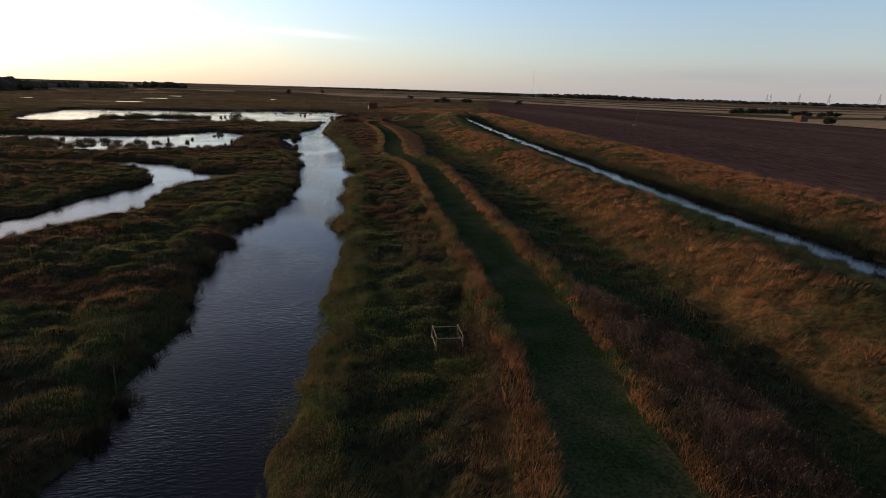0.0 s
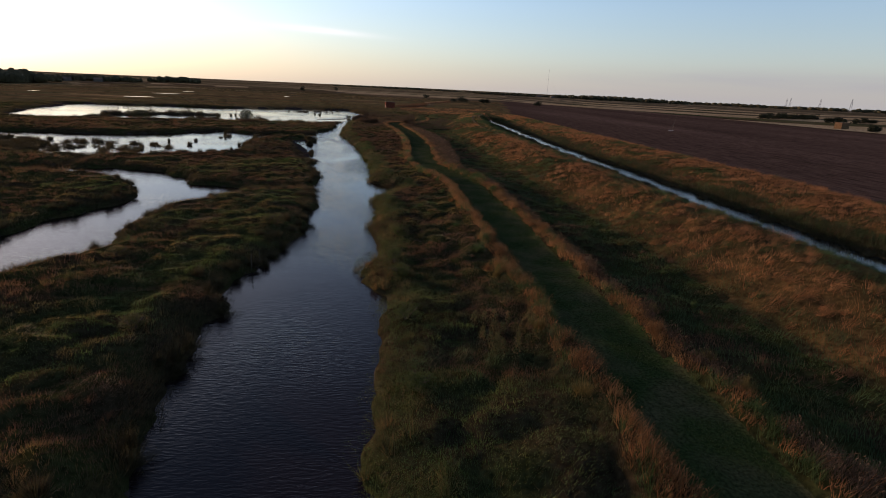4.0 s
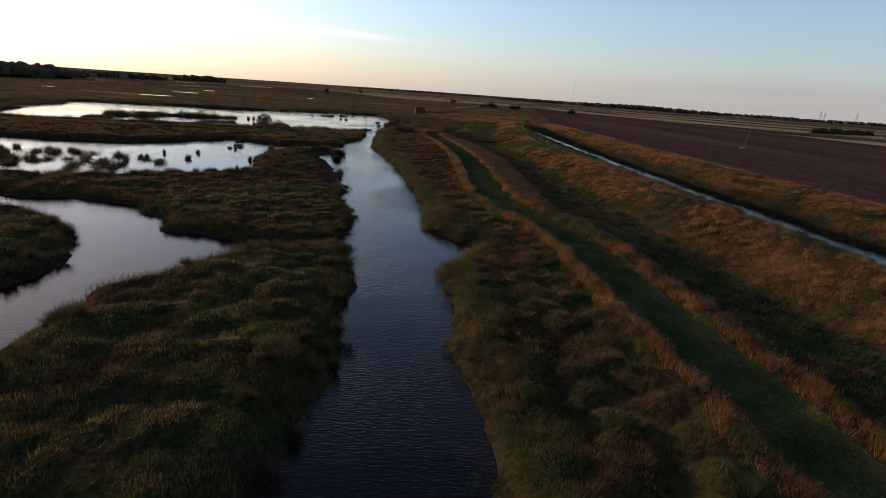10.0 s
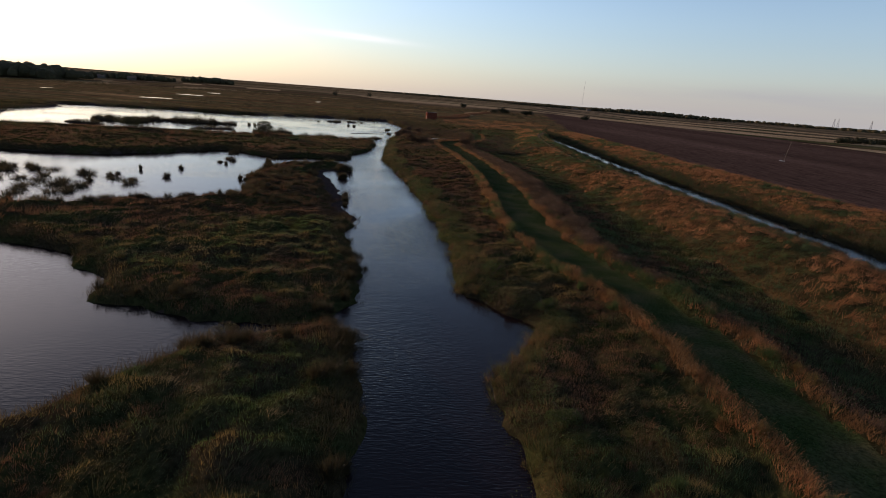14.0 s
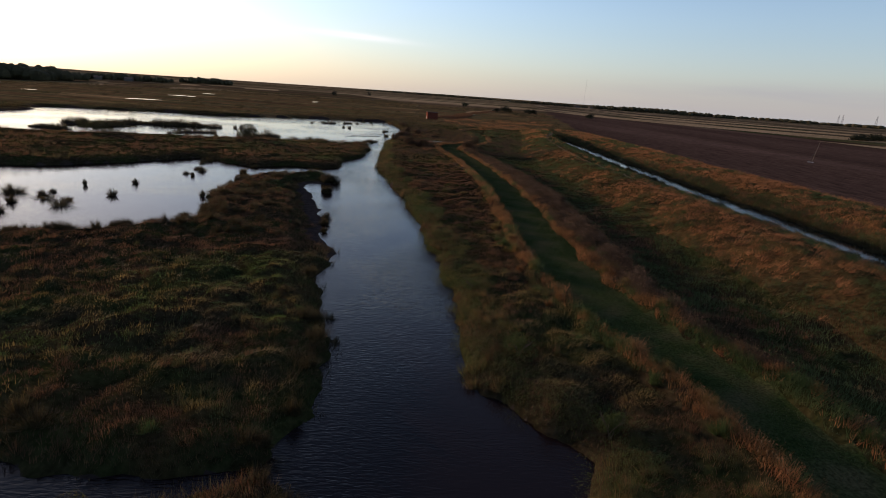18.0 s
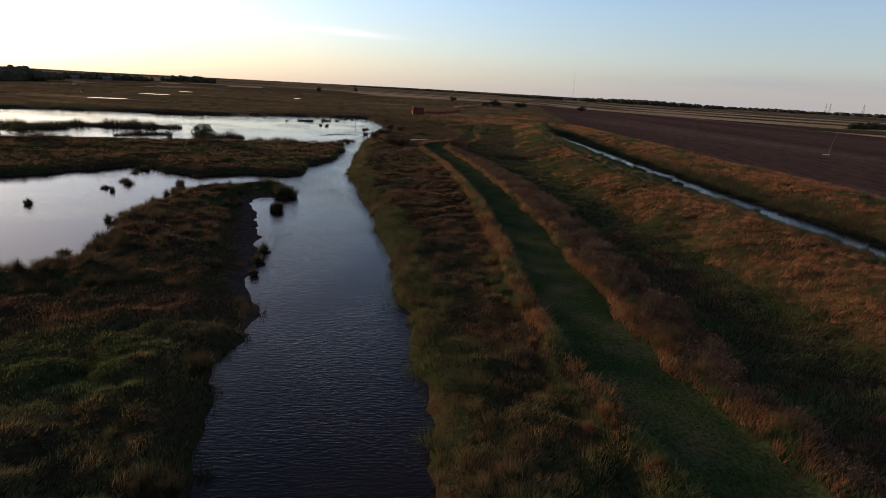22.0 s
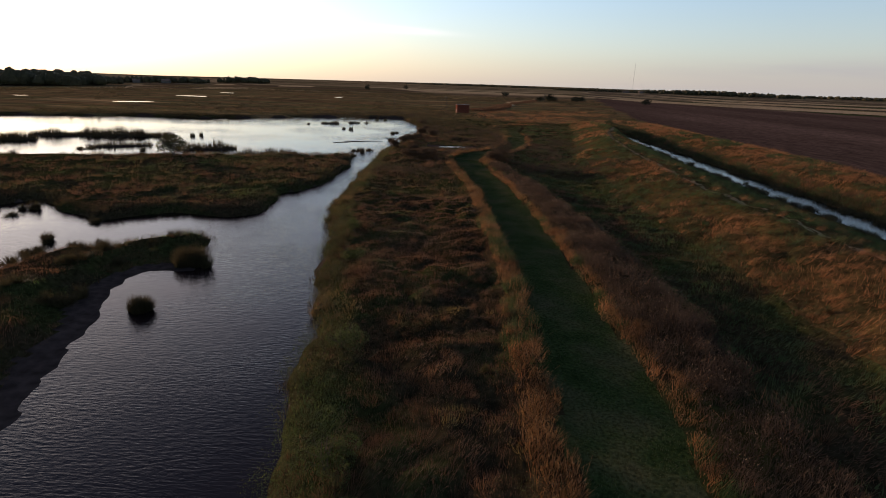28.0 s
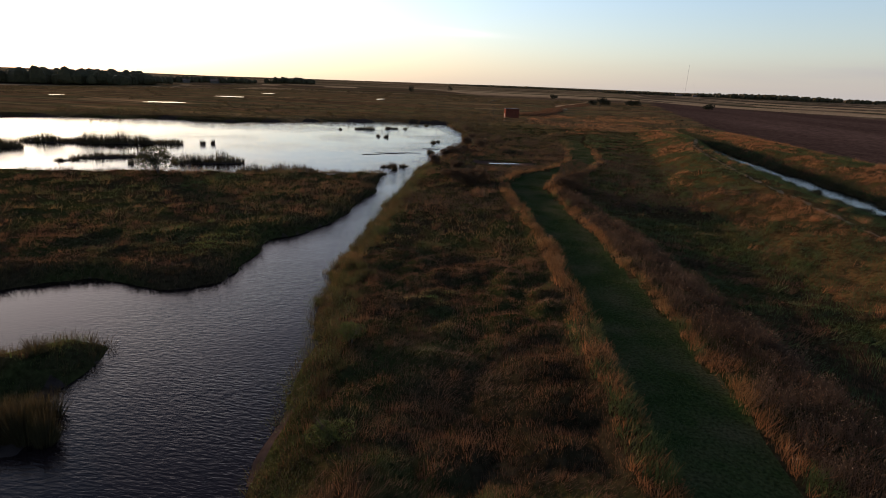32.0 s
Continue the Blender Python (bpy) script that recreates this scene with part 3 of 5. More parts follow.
def tufts(x, y, z, count, radius, height, width, wind=(0.16, 0.05)):
    """Domed tufts: blades spring from a narrow foot, their tips on a half-round dome."""
    n = len(x) * count
    up = lambda v: np.repeat(np.broadcast_to(v, len(x)), count)
    R, H, W = up(radius), up(height), up(width)
    a, q, f = rng.uniform(0, 2 * np.pi, n), np.sqrt(rng.random(n)), rng.uniform(0, np.pi, n)
    cx, cy = np.cos(a) * R * q, np.sin(a) * R * q
    X, Y, Z = up(x), up(y), up(z)
    wx, wy = np.cos(f) * W / 2, np.sin(f) * W / 2
    co = np.empty((n, 3, 3))
    co[:, 0] = np.stack([X + cx * 0.45 - wx, Y + cy * 0.45 - wy, Z - 0.06], -1)
    co[:, 1] = np.stack([X + cx * 0.45 + wx, Y + cy * 0.45 + wy, Z - 0.06], -1)
    k = rng.uniform(0.7, 1.12, n)
    co[:, 2] = np.stack([X + cx * k + wind[0] * H, Y + cy * k + wind[1] * H, Z + H * np.sqrt(1 - 0.88 * q * q) * k], -1)
    return co.reshape(-1, 3)


def tussocks(name, x, y, mat, label, count, radius, height, width, wind=(0.16, 0.05)):
    return triangles(name, tufts(x, y, ground_height(x, y), count, radius, height, width, wind), mat, label, "tussocks")


def grass(name, x, y, mat, label, count, height, spread, width, lean=0.45):
    co = blades(x, y, ground_height(x, y), count, height, spread, width, lean)
    return triangles(name, co, mat, label, "grass")


def dry(x, y, margin=0.35):
    return shore(x, y) > margin + mud_shore(x, y)


def leaves(x, y, z, count, radius, height, size):
    """Low leafy domes: small loose triangles over and inside a half-round heap."""
    n = len(x) * count
    up = lambda v: np.repeat(np.broadcast_to(v, len(x)), count)
    a, q, e = rng.uniform(0, 2 * np.pi, n), rng.random(n) ** 0.4, rng.random(n)
    r = up(radius) * q
    c = np.stack([up(x) + r * np.cos(a) * np.sqrt(1 - e * e), up(y) + r * np.sin(a) * np.sqrt(1 - e * e), up(z) + up(height) * q * e], -1)
    co = c[:, None, :] + rng.normal(0, 0.55, (n, 3, 3)) * np.asarray(up(size))[:, None, None]
    return co.reshape(-1, 3)


def fur(name, x, y, mat, label, count, length, width, lean=1.0, category="grass"):
    """Fine leaning grass that follows the humps of the ground, combed outwards from each of them and by the wind."""
    z = ground_height(x, y)
    h0 = relief(x, y)
    gx, gy = (relief(x + 0.12, y) - h0) / 0.12, (relief(x, y + 0.12) - h0) / 0.12
    turn = vnoise(x, y, 3.2, 80) * 7
    n = len(x) * count
    up = lambda v: np.repeat(np.broadcast_to(v, len(x)), count)
    dx = up(0.55 * np.cos(turn) - 0.8 * np.clip(gx, -1.2, 1.2) + 0.35) + rng.normal(0, 0.42, n)
    dy = up(0.55 * np.sin(turn) - 0.8 * np.clip(gy, -1.2, 1.2) + 0.1) + rng.normal(0, 0.42, n)
    L, W = up(length) * rng.uniform(0.6, 1.2, n), up(width) * rng.uniform(0.7, 1.3, n)
    dx, dy = dx * up(lean), dy * up(lean)
    m = np.sqrt(dx * dx + dy * dy + 1e-6)
    r = np.sqrt(m * m + 0.55)
    px, py = up(x) + rng.normal(0, 0.06, n), up(y) + rng.normal(0, 0.06, n)
    f = np.arctan2(dy, dx) + np.pi / 2 + rng.normal(0, 0.35, n)
    wx, wy, zz = np.cos(f) * W / 2, np.sin(f) * W / 2, up(z)
    co = np.empty((n, 3, 3))
    co[:, 0] = np.stack([px - wx, py - wy, zz - 0.06], -1)
    co[:, 1] = np.stack([px + wx, py + wy, zz - 0.06], -1)
    co[:, 2] = np.stack([px + L * dx / r, py + L * dy / r, zz + L * 0.74 / r], -1)
    return triangles(name, co.reshape(-1, 3), mat, label, category)


# marsh on both sides of the river: green or brown by patch, in tussocks
def tussock(x, y):
    return np.clip((vnoise(x, y, 1.9, 21) * 0.65 + vnoise(x, y, 0.9, 20) * 0.35 - 0.35) * 2.4, 0, 1)


def marsh_keep(x, y):
    return np.where(dry(x, y) & (path_off(x, y) < -2.75) & (puddle(x, y) > 1.5), 0.75 + 0.25 * tussock(x, y), 0)


MEADOWS = [(-18.2, 63, 3.2, 9), (-29.5, 101.5, 6, 3.5), (-20, 45, 4, 5), (-26, 108, 5, 3), (1.5, 29, 5, 13), (-1, 48, 3, 7), (-17.5, 83, 2.2, 4), (-30, 185, 8, 6), (1, 104, 4.5, 11), (-18, 106, 4, 3), (-22, 112, 5, 3)]


def greenness(x, y):
    g = vnoise(x, y, 13, 22) * 0.45 + vnoise(x, y, 5, 23) * 0.35 + vnoise(x, y, 1.7, 19) * 0.2
    for mx, my, rx, ry in MEADOWS:
        g = g + 0.42 * np.clip(1.3 - np.hypot((x - mx) / rx, (y - my) / ry), 0, 1)
    return g - 0.04 - 0.13 * (x > -9) - 0.10 * (y > 100) * (x > -24) - 0.05 * (y > 165) - 0.14 * (y > 118) * (y < 167) * (x < -18) * (x > -46)


def marsh_kind(x, y):
    """Which growth covers a place: it drifts over the marsh, hump by hump."""
    wx, wy = x + 0.9 * vnoise(x, y, 2.1, 76), y + 0.9 * vnoise(x, y, 2.1, 77)
    return greenness(x, y) + (cells(wx, wy * 1.25, 2.3, 70)[1] - 0.5) * 0.16 + (cells(wx, wy, 1.05, 73)[1] - 0.5) * 0.12 + rng.normal(0, 0.03, len(x))


for x0, x1, gap, wide in ((-24.0, 8.0, 0.113, 0.019), (-46.0, -24.0, 0.18, 0.031)):
    x, y = scatter(x0, x1, 10, 186, gap, marsh_keep)
    k, tall = marsh_kind(x, y), 0.7 + 0.6 * vnoise(x, y, 1.3, 81)
    wx, wy = x + 0.9 * vnoise(x, y, 2.1, 76), y + 0.9 * vnoise(x, y, 2.1, 77)
    ripe = (cells(wx, wy, 1.05, 73)[1] + 0.5 * vnoise(x, y, 9, 82) + 0.16 * np.exp(-((y - 104) / 13) ** 2) > 1.14) & (k > 0.4) & ~((y > 116) & (x < -18))
    for name, mat, sel, size, label in (("dark_sedge", G_SEDGE, ~ripe & (k < 0.43), 0.27, "dark rusty brown sedge combed over the marsh humps"), ("marsh_grass", G_MARSH, ~ripe & (k >= 0.43) & (k < 0.54), 0.28, "brown and straw-coloured marsh grass on humps"),
                                        ("olive_grass", G_RANK, ~ripe & (k >= 0.54) & (k < 0.61), 0.24, "dull olive grass on the marsh humps"), ("green_grass", G_GREEN, ~ripe & (k >= 0.61), 0.2, "low fresh green grass in patches on the marsh"),
                                        ("straw_grass", G_STRAW, ripe, 0.3, "ripe golden-olive grass on single humps of the marsh")):
        fur(name, x[sel], y[sel], mat, label, 2, size * tall[sel], wide)


def sort_tussocks(x, y, lo, count, radius, height, width, where):
    """Tussocks of mixed growth: each one plain, its kind drifting with the ground but partly by chance."""
    k = greenness(x, y) + rng.normal(0, 0.085, len(x))
    size = (0.5 + 0.6 * rng.random(len(x))) * (0.62 + 1.05 * np.clip(vnoise(x, y, 3.4, 60) * 1.5 - 0.25, 0, 1))
    low = np.where(k > 0.6, 0.6, 1.0)
    for name, mat, sel, label in (("dark_tussocks", G_SEDGE, k < lo, "dark brown sedge tussocks " + where), ("brown_tussocks", G_MARSH, (k >= lo) & (k < lo + 0.11), "brown and olive grass tussocks " + where),
                                  ("olive_tussocks", G_RANK, (k >= lo + 0.11) & (k < lo + 0.19), "dull green grass tussocks " + where), ("green_tussocks", G_GREEN, k >= lo + 0.19, "fresh green grass tussocks " + where)):
        fine = mat in (G_GREEN, G_RANK)
        tussocks(name, x[sel], y[sel], mat, label, int(count * 1.35) if fine else count, radius * size[sel] * (1.15 if fine else 1), height * (size * low)[sel] * (0.75 if fine else 1), width * (0.7 if fine else 0.9))


x, y = scatter(-46, 8, 8, 190, 1.5, lambda x, y: marsh_keep(x, y) * np.clip(0.1 + 1.2 * vnoise(x, y, 2.4, 21), 0, 1))
sort_tussocks(x, y, 0.46, 80, 0.62, 0.55, 0.014, "on the marsh")
# single pale stems and lodged swathes among the sedge
x, y = scatter(-46, 8, 8, 182, 0.8, lambda x, y: marsh_keep(x, y) * (vnoise(x, y, 3.3, 18) > 0.6))
grass("lodged_grass", x, y, G_MARSH, "swathes of lodged orange-brown grass", 16, 0.3, 0.4, 0.014, 2.2)
# leafy patches of low herbs
x, y = scatter(-46, 6, 8, 182, 1.1, lambda x, y: marsh_keep(x, y) * (greenness(x, y) > 0.5) * 0.7)
triangles("low_herbs", leaves(x, y, ground_height(x, y), 70, rng.uniform(0.3, 0.8, len(x)), rng.uniform(0.2, 0.5, len(x)), 0.03), LEAF, "low leafy green herbs among the marsh grass", "herbs")
# coarser growth farther out over the marsh
x, y = scatter(-170, -46, 8, 345, 0.95, lambda x, y: np.where(dry(x, y), 1, 0))
x2, y2 = scatter(-46, 8, 182, 345, 0.6, lambda x, y: np.where(dry(x, y) & (puddle(x, y) > 1.5) & ((y > 262) | (path_off(x, y) < -3.4)), 1, 0))
x3, y3 = scatter(-90, 70, 300, 440, 1.0, lambda x, y: np.where((x < 62 + (y - 330) * 0.18) & ((y > 345) | (x > 4)), 1, 0))
pale = (x3 > 0) & (vnoise(x3, y3, 14, 44) * 0.6 + vnoise(x3, y3, 4, 45) * 0.4 > 0.5)
grass("bleached_grass", x3[pale], y3[pale], G_GOLD, "thin bleached grass beyond the embankment", 8, 0.4, 0.55, 0.05, 1.3)
x, y = np.r_[x, x2, x3[~pale]], np.r_[y, y2, y3[~pale]]
g = greenness(x, y)
tall = 0.2 + 0.42 * tussock(x * 0.6, y * 0.6)
sel = g < 0.63
grass("marsh_grass", x[sel], y[sel], G_MARSH, "brown marsh grass round the pools", 5, tall[sel], 0.55, 0.06, 1.7)
grass("green_grass", x[~sel], y[~sel], G_RANK, "green grass round the pools", 6, tall[~sel] * 0.8, 0.55, 0.06, 1.7)
x4, y4 = scatter(-110, 4, 8, 262, 1.5, lambda x, y: np.where(dry(x, y, 0.6) & (puddle(x, y) > 1.6) & (path_off(x, y) < -3.6) & ((x < -46) | (y > 190)), 0.3 + 0.7 * (vnoise(x, y, 5, 53) > 0.4), 0))
sort_tussocks(x4, y4, 0.50, 34, 1.0, 0.66, 0.05, "round the pools")

# scrub and rushes scattered over the far marsh, thin round the far pools
FAR_POOLS = [(-7.4, 237, 3.3, 1.0, 8), (-160, 368, 8, 6, 25), (-183, 468, 9, 9, 10), (-199, 556, 6, 10, 15), (-104, 537, 3, 11, 0), (-235, 392, 5, 2.5, 20), (8, 432, 3.2, 7, -20), (24, 505, 3, 12, -20), (46, 590, 3, 14, -25)]


def far_keep(x, y):
    return np.where(vnoise(x, y, 60, 41) * 0.6 + vnoise(x * 0.5, y, 22, 42) * 0.4 > 0.52, 0.8, 0.12) * (shore(x, y) > 3) * (x < 62 + (y - 330) * 0.18) * (np.hypot(x, y) > 330) * np.min([np.hypot((x - p) / 22, (y - q + 22) / 60) > 1 for p, q, *_ in FAR_POOLS], axis=0)


x, y = scatter(-420, 120, 150, 820, 8.0, far_keep)
triangles("far_scrub", leaves(x, y, ground_height(x, y), 46, rng.uniform(1.5, 5.5, len(x)), rng.uniform(0.5, 1.9, len(x)), 0.4), G_REED, "dark rushes and low scrub dotted over the far marsh", "scrub")
x, y = scatter(-200, 0, 300, 400, 2.2, lambda x, y: np.where((shore(x, y) > 0.5) & (shore(x, y) < 7 + 12 * vnoise(x, y, 18, 62)), 0.9, 0))
triangles("far_reeds", leaves(x, y, ground_height(x, y), 36, rng.uniform(1.0, 2.4, len(x)), rng.uniform(0.9, 1.9, len(x)), 0.25), G_REED, "dark band of reeds along the lake's far shore", "reeds")
# reed margins of the pools and the river's west bank
x, y = scatter(-150, -11, 8, 345, 0.45, lambda x, y: np.where((shore(x, y) > -0.15) & (shore(x, y) < 1.5) & (mud_shore(x, y) < 0.5), 0.9 * (vnoise(x, y, 4, 17) > 0.2), 0))
grass("bank_sedge", x, y, G_REED, "dark reeds and sedge overhanging the water's edge", 13, 0.25 + 0.5 * vnoise(x, y, 2.5, 16), 0.4, 0.026, 0.9)
# brown thorn scrub about the bend of the path
def thicket_keep(x, y):
    n = vnoise(x, y, 6, 94) * 0.6 + vnoise(x, y, 2.2, 95) * 0.4
    u = path_off(x, y)
    east = (u > 3.2) & (x < 21) & (y > 203) & (y < 262)
    west = (u < -3.2) & (x > -18) & (y > 196) & (y < 300) & (puddle(x, y) > 1.7)
    return np.where((east | west) & (shore(x, y) > 0.6) & (n > 0.47), 0.85, 0)


x, y = scatter(-20, 22, 196, 300, 0.95, thicket_keep)
THICKET = foliage("thicket", [(0.018, 0.013, 0.010), (0.036, 0.024, 0.017), (0.058, 0.037, 0.025), (0.08, 0.055, 0.034)], 0.4)
triangles("thorn_scrub", leaves(x, y, ground_height(x, y), 70, rng.uniform(0.5, 1.2, len(x)), rng.uniform(0.6, 1.5, len(x)), 0.075), THICKET, "brown thorn scrub round the bend of the path", "scrub")
# lush leafy fringe along the east bank of the river
east_line = lambda y: np.interp(y, [p[1] for p in EAST_BANK[::-1]], [p[0] for p in EAST_BANK[::-1]])
def bank_keep(x, y):
    lump = vnoise(x, y, 2.6, 14) * 0.6 + vnoise(x, y, 7, 15) * 0.4
    return np.where((shore(x, y) > -0.3 + 0.9 * (0.6 - lump)) & (shore(x, y) < 0.9 + 2.6 * lump) & (x > east_line(y) - 2), np.clip(lump * 2.4 - 0.3, 0.42, 1), 0)


x, y = scatter(-30, 2, 8, 262, 0.62, bank_keep)
z = np.maximum(ground_height(x, y), WATER - 0.05)
kind = vnoise(x, y, 3.4, 12) * 0.6 + rng.random(len(x)) * 0.4 - np.interp(y, [130, 190], [0, 0.12])
size = 0.6 + 0.7 * rng.random(len(x))
lush, grassy = kind > 0.55, (kind > 0.36) & (kind <= 0.55)
wide = np.where(vnoise(x, y, 5, 90) > 0.55, 1.35, 1.0)
triangles("bank_herbs", leaves(x[lush], y[lush], z[lush], 230, (0.78 * size * wide)[lush], (1.0 * size * wide)[lush], 0.032), G_BANK, "olive-green leafy herbs in mounds over the river bank", "herbs")
triangles("bank_grass", leaves(x[grassy], y[grassy], z[grassy], 150, (0.7 * size * wide)[grassy], (0.85 * size * wide)[grassy], 0.034), G_RANK, "dull green leafy mounds over the river bank", "herbs")
rest = ~lush & ~grassy
triangles("bank_sedge", tufts(x[rest], y[rest], z[rest], 120, 0.66 * size[rest], 0.75 * size[rest], 0.014, (-0.1, 0.05)), G_MARSH, "brown withered sedge hanging over the river bank", "tussocks")
pale = rng.random(len(x)) < 0.16
triangles("bank_stems", blades(x[pale], y[pale], z[pale], 9, 1.1, 0.4, 0.012, 0.9), G_GREEN, "few pale green stems standing out of the bank herbs", "grass")


# rust-coloured strips of dock on both sides of the mown path
def belt(y):
    """Width of the dead growth on the east side of the path."""
    return np.interp(y, *BELT)


def fringe_keep(x, y):
    u = path_off(x, y)
    left = (u < -2.3) & (u > -3.1 - 0.9 * vnoise(x, y, 6, 13))
    right = (u > 2.3) & (u < 2.3 + belt(y))
    gaps = np.clip((vnoise(x, y, 4, 25) * 0.5 + vnoise(x, y, 1.2, 35) * 0.5 - 0.28) * 4, 0.45, 1)
    return np.where((left | right) & (y < 275), gaps * np.interp(y, [150, 200, 235, 275], [1, 0.7, 0.35, 0.1]), 0)


x, y = scatter(-10, 20, 8, 275, 0.2, fringe_keep)
u = path_off(x, y)
hump, own = cells(x, y * 0.8, 0.8, 84)
dead = (u > 3.0) & (vnoise(x, y, 2.5, 34) + (u - 3.2) * 0.3 + (own - 0.5) * 0.3 > np.interp(belt(y), [2, 4], [0.55, 0.36]))
pick = vnoise(x, y, 4.1, 47) * 0.5 + own * 0.35 + rng.random(len(x)) * 0.15 + 0.22 * np.exp(-((y - 103) / 11) ** 2) - 0.07
size = (0.62 + 0.5 * own) * np.sqrt(np.clip(1.15 - hump * hump, 0.25, 1)) * np.where(dead, 1.15, 1.0)
z = ground_height(x, y)
olive, tan, rust = ~dead & (pick > 0.6), ~dead & (pick <= 0.6) & (pick > 0.5), ~dead & (pick <= 0.5)
for name, sel, mat, count, label in (("rust_dock", rust, G_RUST, 9, "rust-brown dead dock and grass edging the mown path"), ("tan_grass", tan, G_GOLD, 9, "tan bleached grass edging the mown path"),
                                     ("olive_grass", olive, G_RANK, 9, "dull green grass edging the mown path"), ("dead_thistle", dead, G_THISTLE, 8, "dead dark brown thistles and willowherb beside the path")):
    triangles(name, blades(x[sel], y[sel], z[sel], count, 0.62 * size[sel], 0.16, 0.022, 0.75, (0.1, -0.1)), mat, label, "dead stems")
for sel, mat, n, high in ((rust | tan, G_HEADS, 5, 0.62), (dead, G_THISTLE, 6, 0.7), (olive, G_RANK, 4, 0.55)):
    N = sel.sum() * n
    k = np.repeat(size[sel], n)
    c = np.stack([np.repeat(x[sel], n) + rng.normal(0, 0.12, N), np.repeat(y[sel], n) + rng.normal(0, 0.12, N), np.repeat(z[sel], n) + high * k * rng.random(N) ** 0.6], -1)
    triangles("withered_leaves", (c[:, None, :] + rng.normal(0, 1, (N, 3, 3)) * (0.024, 0.024, 0.034)).reshape(-1, 3), mat, "withered leaves on the dead stems beside the path", "leaves")
# pale seed heads on the tallest stems
sel = (size > 0.7) & (rng.random(len(x)) < np.where(dead, 0.6, 0.35)) & ~olive
c = np.stack([x[sel], y[sel], z[sel] + 0.68 * size[sel]], -1)
c = np.repeat(c, 2, axis=0) + rng.normal(0, 0.03, (2 * len(c), 3))
triangles("seed_heads", (c[:, None, :] + rng.normal(0, 1, (len(c), 3, 3)) * (0.014, 0.014, 0.022)).reshape(-1, 3), G_SEED, "small pale seed heads on the dead stems", "seed heads")
# a few bleached stems leaning out of the fringe
x, y = scatter(-10, 16, 8, 230, 0.8, lambda x, y: fringe_keep(x, y) * 0.5)
grass("bleached_stems", x, y, G_GOLD, "bleached grass stems leaning over the path's edge", 8, 0.6, 0.3, 0.016, 1.5)


# swale with rank grass and sedge, then the bleached embankment
def east_zone(x, y):
    p = along(PATH, np.clip(y, -60, 420))
    return (x - p) / np.maximum(along(CREST, np.clip(y, -60, 310)) - p, 4)


def swale_keep(x, y):
    return np.where((path_off(x, y) > 2.4 + belt(y) * 0.9) & (east_zone(x, y) < 0.72), 0.95, 0)


for y0, y1, gap, wide in ((10, 200, 0.2, 0.03), (200, 312, 0.34, 0.05)):
    x, y = scatter(-4, 36, y0, y1, gap, swale_keep)
    own = cells(x, y * 1.2, 1.9, 86)[1]
    k = vnoise(x, y, 7, 27) * 0.45 + vnoise(x, y, 2.4, 28) * 0.2 + own * 0.35 + 0.16 * (east_zone(x, y) > 0.5) + rng.normal(0, 0.03, len(x))
    tall = 0.25 + 0.3 * vnoise(x, y, 1.6, 87)
    for name, mat, sel, label in (("dark_sedge", G_SEDGE, k < 0.4, "dark brown sedge in the swale"), ("rank_grass", G_RANK, (k >= 0.4) & (k < 0.72), "dull green rank grass in the swale"),
                                  ("marsh_grass", G_MARSH, k >= 0.72, "straw-brown grass in the swale")):
        fur(name, x[sel], y[sel], mat, label, 2, tall[sel], wide)
x, y = scatter(2, 30, 8, 300, 1.9, lambda x, y: np.where((path_off(x, y) > 2.8 + belt(y)) & (east_zone(x, y) < 0.7), 0.3 + 0.6 * tussock(x * 0.7, y * 0.7), 0))
pick = vnoise(x, y, 7, 27) * 0.6 + rng.random(len(x)) * 0.4
size = 0.5 + 0.7 * rng.random(len(x))
for name, mat, sel, label in (("olive_tussocks", G_RANK, pick > 0.45, "dull green grass tussocks in the swale"), ("dark_tussocks", G_SEDGE, pick <= 0.45, "dark brown tussocks in the swale")):
    tussocks(name, x[sel], y[sel], mat, label, 60, 0.6 * size[sel], 0.5 * size[sel], 0.02)
x, y = scatter(14, 70, 8, 345, 0.33, lambda x, y: np.where((east_zone(x, y) > 0.66) & (x < along(CHANNEL, np.clip(y, -60, 345)) + 22) & ~((np.abs(x - along(CREST, np.clip(y, -60, 310)) - 0.9) < 0.5) & (y > 150) & (y < 290)), 0.95, 0))
e = x - along(CHANNEL, np.clip(y, -60, 345))
west_green = np.interp(y, [20, 90, 150, 200, 260, 330], [3.0, 3.4, 5.0, 8.0, 9.5, 8])
near = (e < 0) & (-e < west_green + 2.5 * (vnoise(x, y, 4, 30) - 0.5)) & (e < -2.6)
far_side = (e > 2.9) & (e < 5.6 + 4 * (vnoise(x, y, 5, 33) - 0.5))
rest = ~near & ~far_side & (np.abs(e) > 2.4)
patch = vnoise(x, y, 6, 32) * 0.55 + vnoise(x, y, 2.2, 36) * 0.45
own = cells(x, y * 0.8, 1.3, 88)[1]
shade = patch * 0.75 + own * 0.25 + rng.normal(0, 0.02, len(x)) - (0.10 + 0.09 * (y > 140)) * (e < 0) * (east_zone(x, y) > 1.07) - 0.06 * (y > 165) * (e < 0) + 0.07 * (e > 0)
tall = 0.34 + 0.4 * vnoise(x, y, 1.5, 37)
